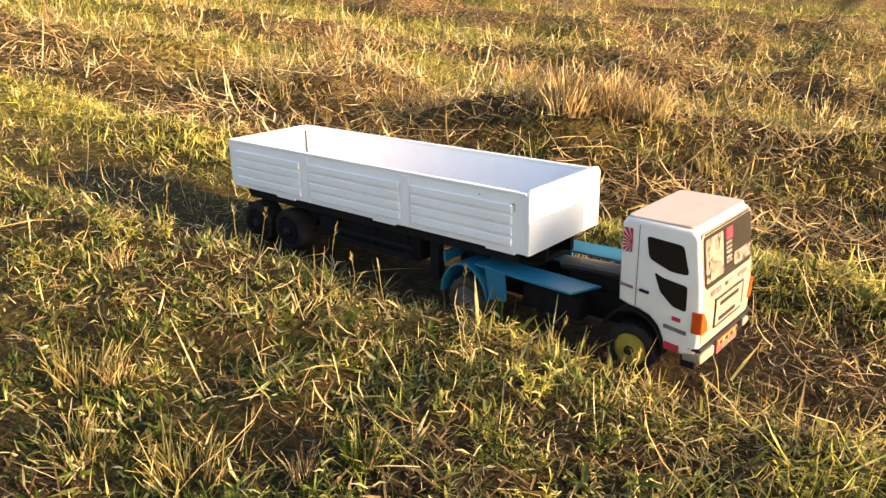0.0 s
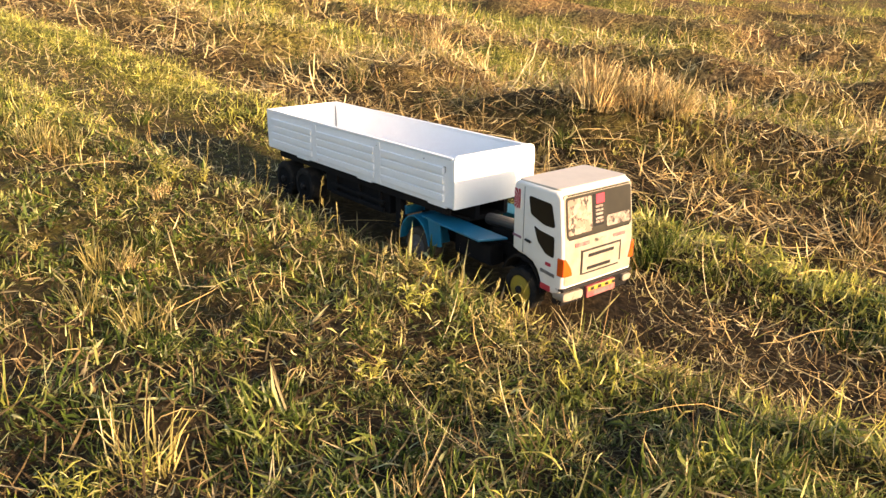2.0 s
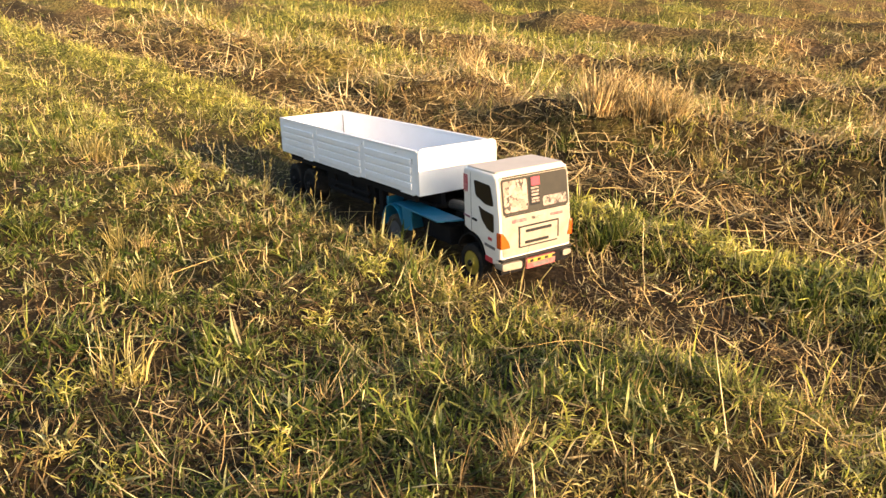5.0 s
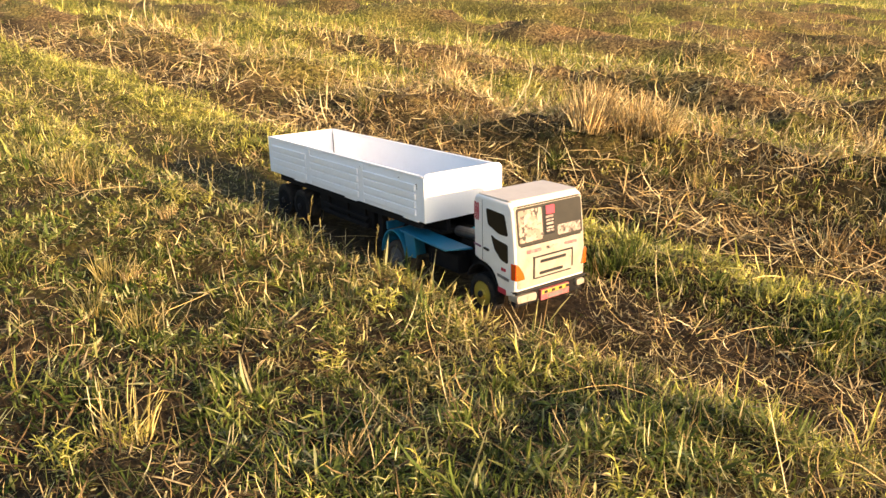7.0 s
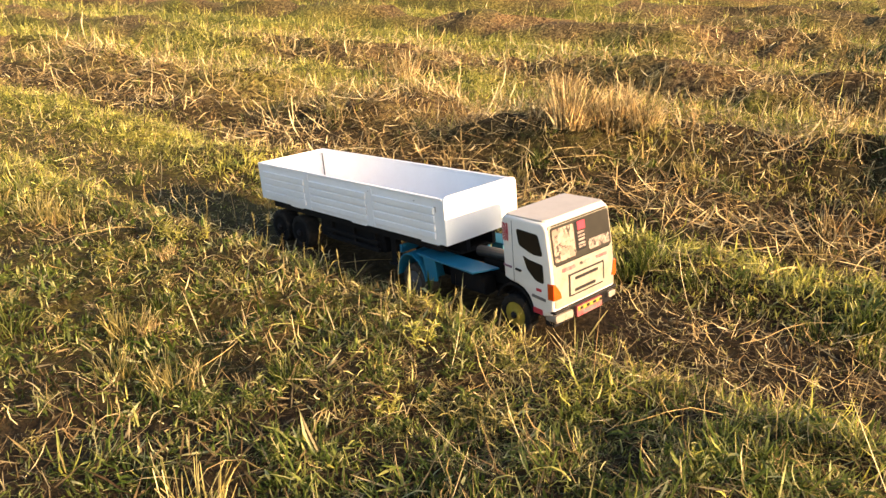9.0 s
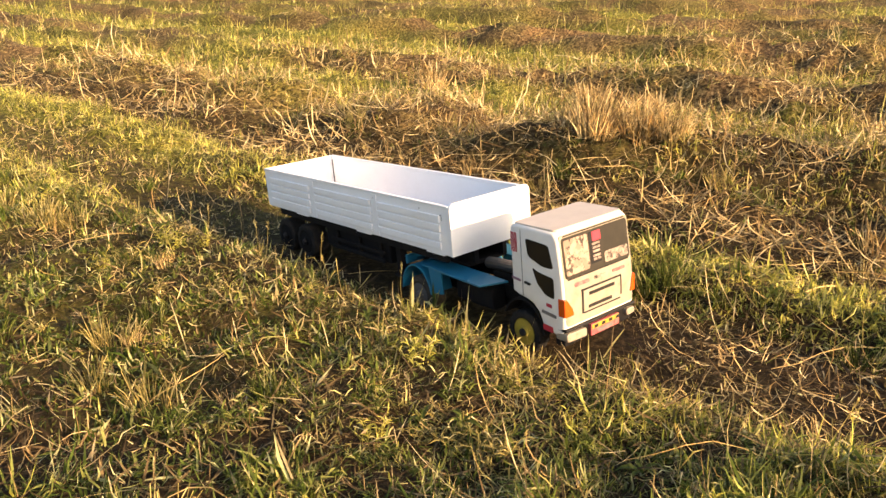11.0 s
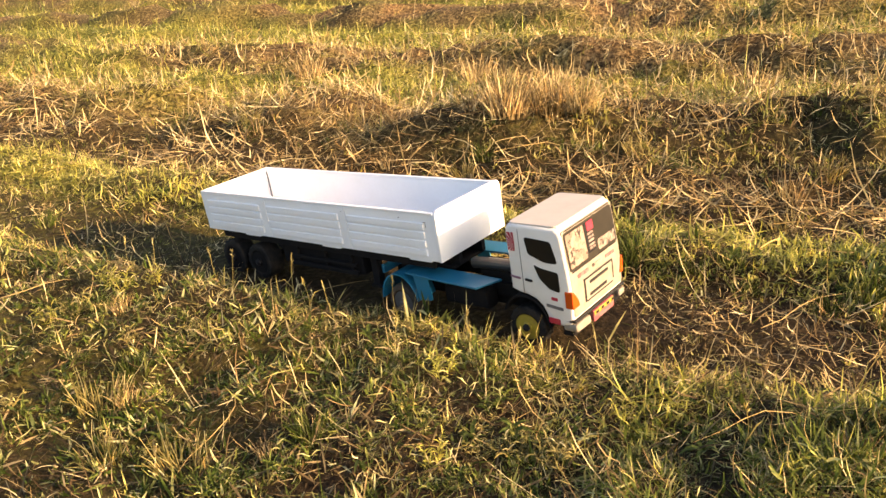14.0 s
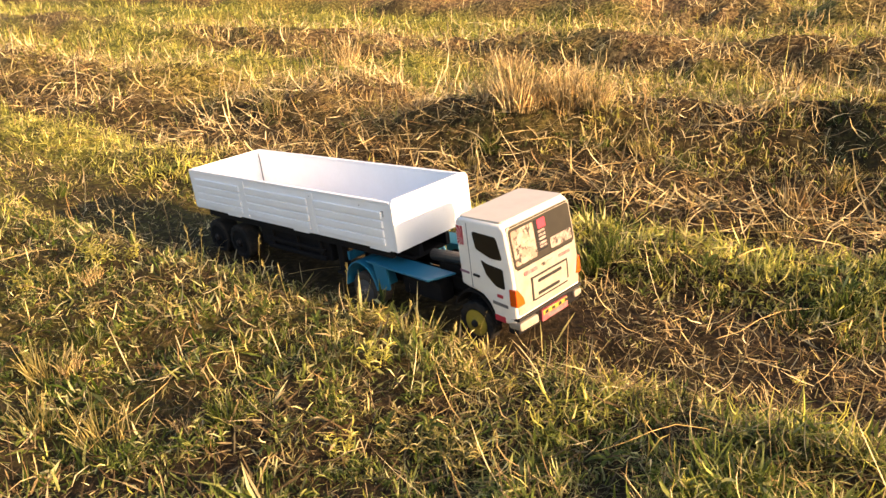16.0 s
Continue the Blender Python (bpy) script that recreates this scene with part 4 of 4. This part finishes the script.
while made < 70:
    x, y = rnd.uniform(-2.6, 1.4), rnd.uniform(-0.95, 2.6)
    if -0.16 < y < 0.17 or 0.45 < y < 0.8 or (x > 0.45 and y < -0.55):
        continue
    tuft(2 if rnd.random() < 0.5 else 3, x, y, rnd.uniform(0.6, 1.1), rnd.uniform(0, 360))
    made += 1


def leafy_mesh(rnd, stems, tall, spread, material):
    """A clump of upright shoots, each with short leaves set one above another."""
    strands = []
    for _ in range(stems):
        a, r = rnd.uniform(0, 2 * math.pi), spread * math.sqrt(rnd.random())
        p = Vector((r * math.cos(a), r * math.sin(a), -0.008))
        lean, ln, pts = abs(rnd.gauss(0.25, 0.2)), tall * rnd.uniform(0.5, 1.1), []
        for k in range(5):
            pts.append((p.copy(), 0.0009 * (1 - 0.15 * k)))
            p = p + Vector((math.sin(lean) * math.cos(a), math.sin(lean) * math.sin(a), math.cos(lean))) * ln / 4
            lean += rnd.uniform(0.0, 0.2)
        strands.append(pts)
        b = rnd.uniform(0, 2 * math.pi)
        for k in range(1, 8):
            q = pts[k // 2][0].lerp(pts[min(k // 2 + 1, 4)][0], 0.5 * (k % 2))
            b += 2.4 + rnd.gauss(0, 0.5)
            out, size = rnd.uniform(0.6, 1.2), rnd.uniform(0.012, 0.026)
            d = Vector((math.sin(out) * math.cos(b), math.sin(out) * math.sin(b), math.cos(out))) * size
            strands.append([(q, 0.0007), (q + d * 0.5, 0.0013), (q + d + Vector((0, 0, -0.25 * size)), 0.0002)])
    return strand_mesh("grass_tuft", strands, material)


LEAFY = [leafy_mesh(rnd, 11, 0.058, 0.022, YELLOW), leafy_mesh(rnd, 9, 0.068, 0.018, SUNLIT), leafy_mesh(rnd, 12, 0.055, 0.026, GREEN)]


def leafy_tuft(kind, x, y, size):
    ob = tagged(new("grass_tuft", LEAFY[kind]), ("yellowing leafy grass clump standing above the turf", "pale yellow leafy grass clump in the turf", "green leafy grass clump in the turf")[kind], "grass tuft", "grass tufts")
    ob.matrix_world = pose(x, y, stand_on(x, y), rnd.uniform(-8, 8), rnd.uniform(-8, 8), rnd.uniform(0, 360)) @ Matrix.Diagonal((size, size, size, 1))


for k in range(54):
    leafy_tuft(k % 3, rnd.uniform(-0.9, 1.1), rnd.uniform(-1.0, -0.26), rnd.uniform(0.55, 1.05))
for k in range(22):
    leafy_tuft(k % 3, rnd.uniform(-0.12, 0.55), rnd.uniform(-0.25, -0.165), rnd.uniform(0.5, 0.8))


def stalk(x, y, turn, ln, rise, thick):
    """One long broken stalk lying on the turf, kinked at its nodes."""
    p, a, pts = Vector((0, 0, 0)), 0.0, []
    n = 6
    for k in range(n):
        pts.append((p.copy(), thick * (1 - 0.11 * k)))
        a += rnd.gauss(0, 0.3)
        p = p + Vector((math.cos(a), math.sin(a), rise * (1 - 0.5 * k) + rnd.gauss(0, 0.12))).normalized() * ln / (n - 1)
    ob = tagged(new("straw_stalk", strand_mesh("straw_stalk", [pts], STRAW)), "long broken straw stalk lying across the grass", "straw stalk", "straw stalks")
    ob.matrix_world = pose(x, y, stand_on(x, y) + 0.012, 0, 0, turn)


for k in range(110):
    x, y = (rnd.uniform(-1.6, 1.3), rnd.uniform(-0.8, 1.3)) if k < 55 else (rnd.uniform(-0.5, 1.6), rnd.uniform(0.5, 1.2))
    if abs(y) < 0.2 and x < 0.5:
        y += 0.5
    stalk(x, y, rnd.uniform(0, 360), rnd.uniform(0.10, 0.26), rnd.uniform(0.0, 0.35), rnd.uniform(0.0007, 0.0014) * (1.0 if k < 55 else 1.6))


def leaf_mesh(size):
    """One creased, drooping leaf that starts at its root and points along x."""
    V, F, p = [], [], Vector((0, 0, 0))
    wd = size * 0.22
    for i, f in enumerate((0.15, 0.8, 1.0, 0.7, 0.1)):
        V += [p + Vector((0, -wd * f / 2, wd * f * 0.18)), p.copy(), p + Vector((0, wd * f / 2, wd * f * 0.18))]
        an = 0.9 - 0.45 * i
        p = p + Vector((math.cos(an), 0, math.sin(an))) * size / 4
    for i in range(4):
        for c in (0, 1):
            F.append((3 * i + c, 3 * i + c + 1, 3 * i + c + 4, 3 * i + c + 3))
    me = bpy.data.meshes.new("leaf")
    me.from_pydata([tuple(v) for v in V], [], F)
    me.materials.append(GREEN)
    return me


LEAVES = [leaf_mesh(0.034), leaf_mesh(0.026), leaf_mesh(0.040)]


def weed(x, y):
    """A low broad-leaved weed: leaves splayed from one root."""
    root = tagged(new("weed"), "low broad-leaved green weed among the grass", "weed", "weeds in the grass")
    root.matrix_world = pose(x, y, stand_on(x, y) + 0.006, 0, 0, rnd.uniform(0, 360))
    n = rnd.randint(5, 7)
    for k in range(n):
        ob = new("leaf", LEAVES[k % 3])
        ob.parent = root
        ob.matrix_basis = pose(0, 0, 0, rnd.uniform(-15, 15), rnd.uniform(-25, 20), 360 * k / n + rnd.uniform(-20, 20))


for _ in range(16):
    tuft(2, rnd.uniform(0.15, 0.95), rnd.uniform(0.23, 0.42), rnd.uniform(0.6, 1.0), rnd.uniform(0, 360))
made = 0
while made < 40:
    x, y = rnd.uniform(-1.6, 1.3), rnd.uniform(-0.85, 1.2)
    if -0.2 < y < 0.2 or 0.5 < y < 0.8:
        continue
    weed(x, y)
    made += 1


def seed_stem(x, y, tall, lean, turn):
    """A dry flowering stem: a thin stalk, two long leaves and a drooping head of short spikelets."""
    strands, p, pts = [], Vector((0, 0, -0.01)), []
    for k in range(7):
        pts.append((p.copy(), 0.0009 * (1 - 0.09 * k)))
        an = lean * (0.4 + k * 0.12)
        p = p + Vector((math.sin(an), 0.15 * math.sin(k), math.cos(an))).normalized() * tall / 6
    strands.append(pts)
    for k in range(9):
        q = pts[5][0].lerp(pts[6][0], k / 8)
        d = Vector((rnd.uniform(-0.3, 0.6), rnd.uniform(-0.4, 0.4), rnd.uniform(0.6, 1.2))).normalized() * 0.009
        strands.append([(q, 0.0004), (q + d * 0.6, 0.0008), (q + d, 0.0002)])
    for z, sgn in ((1, 1), (2, -1)):
        q = pts[z][0]
        strands.append([(q, 0.0007), (q + Vector((0.014 * sgn, 0.01, 0.022)), 0.0013), (q + Vector((0.034 * sgn, 0.016, 0.018)), 0.0003)])
    ob = tagged(new("seed_stem", strand_mesh("seed_stem", strands, YELLOW)), "tall dry flowering grass stem with drooping head", "grass stem", "flowering stems")
    ob.matrix_world = pose(x, y, stand_on(x, y), 0, 0, turn)


for x, y, tall, lean, turn in ((-0.46, -0.30, 0.12, 0.2, 30), (-0.16, -0.27, 0.10, 0.3, 190), (0.06, -0.33, 0.09, 0.15, 80), (0.52, -0.16, 0.10, 0.5, 250), (-0.75, -0.32, 0.11, 0.3, 10), (-0.60, -0.24, 0.11, 0.15, 200), (-0.36, -0.21, 0.12, 0.1, 70), (-0.26, -0.25, 0.10, 0.35, 300), (-0.05, -0.20, 0.11, 0.2, 150), (0.12, -0.22, 0.09, 0.3, 20), (0.26, -0.24, 0.10, 0.25, 100), (0.38, -0.26, 0.12, 0.3, 220), (0.74, -0.08, 0.12, 0.45, 340), (0.95, 0.05, 0.13, 0.3, 60), (0.66, -0.30, 0.11, 0.4, 280), (-0.9, -0.3, 0.1, 0.3, 140), (0.62, 0.34, 0.13, 0.4, 120), (-1.1, 0.4, 0.13, 0.3, 300), (0.3, 0.5, 0.12, 0.3, 60)):
    seed_stem(x, y, tall, lean, turn)
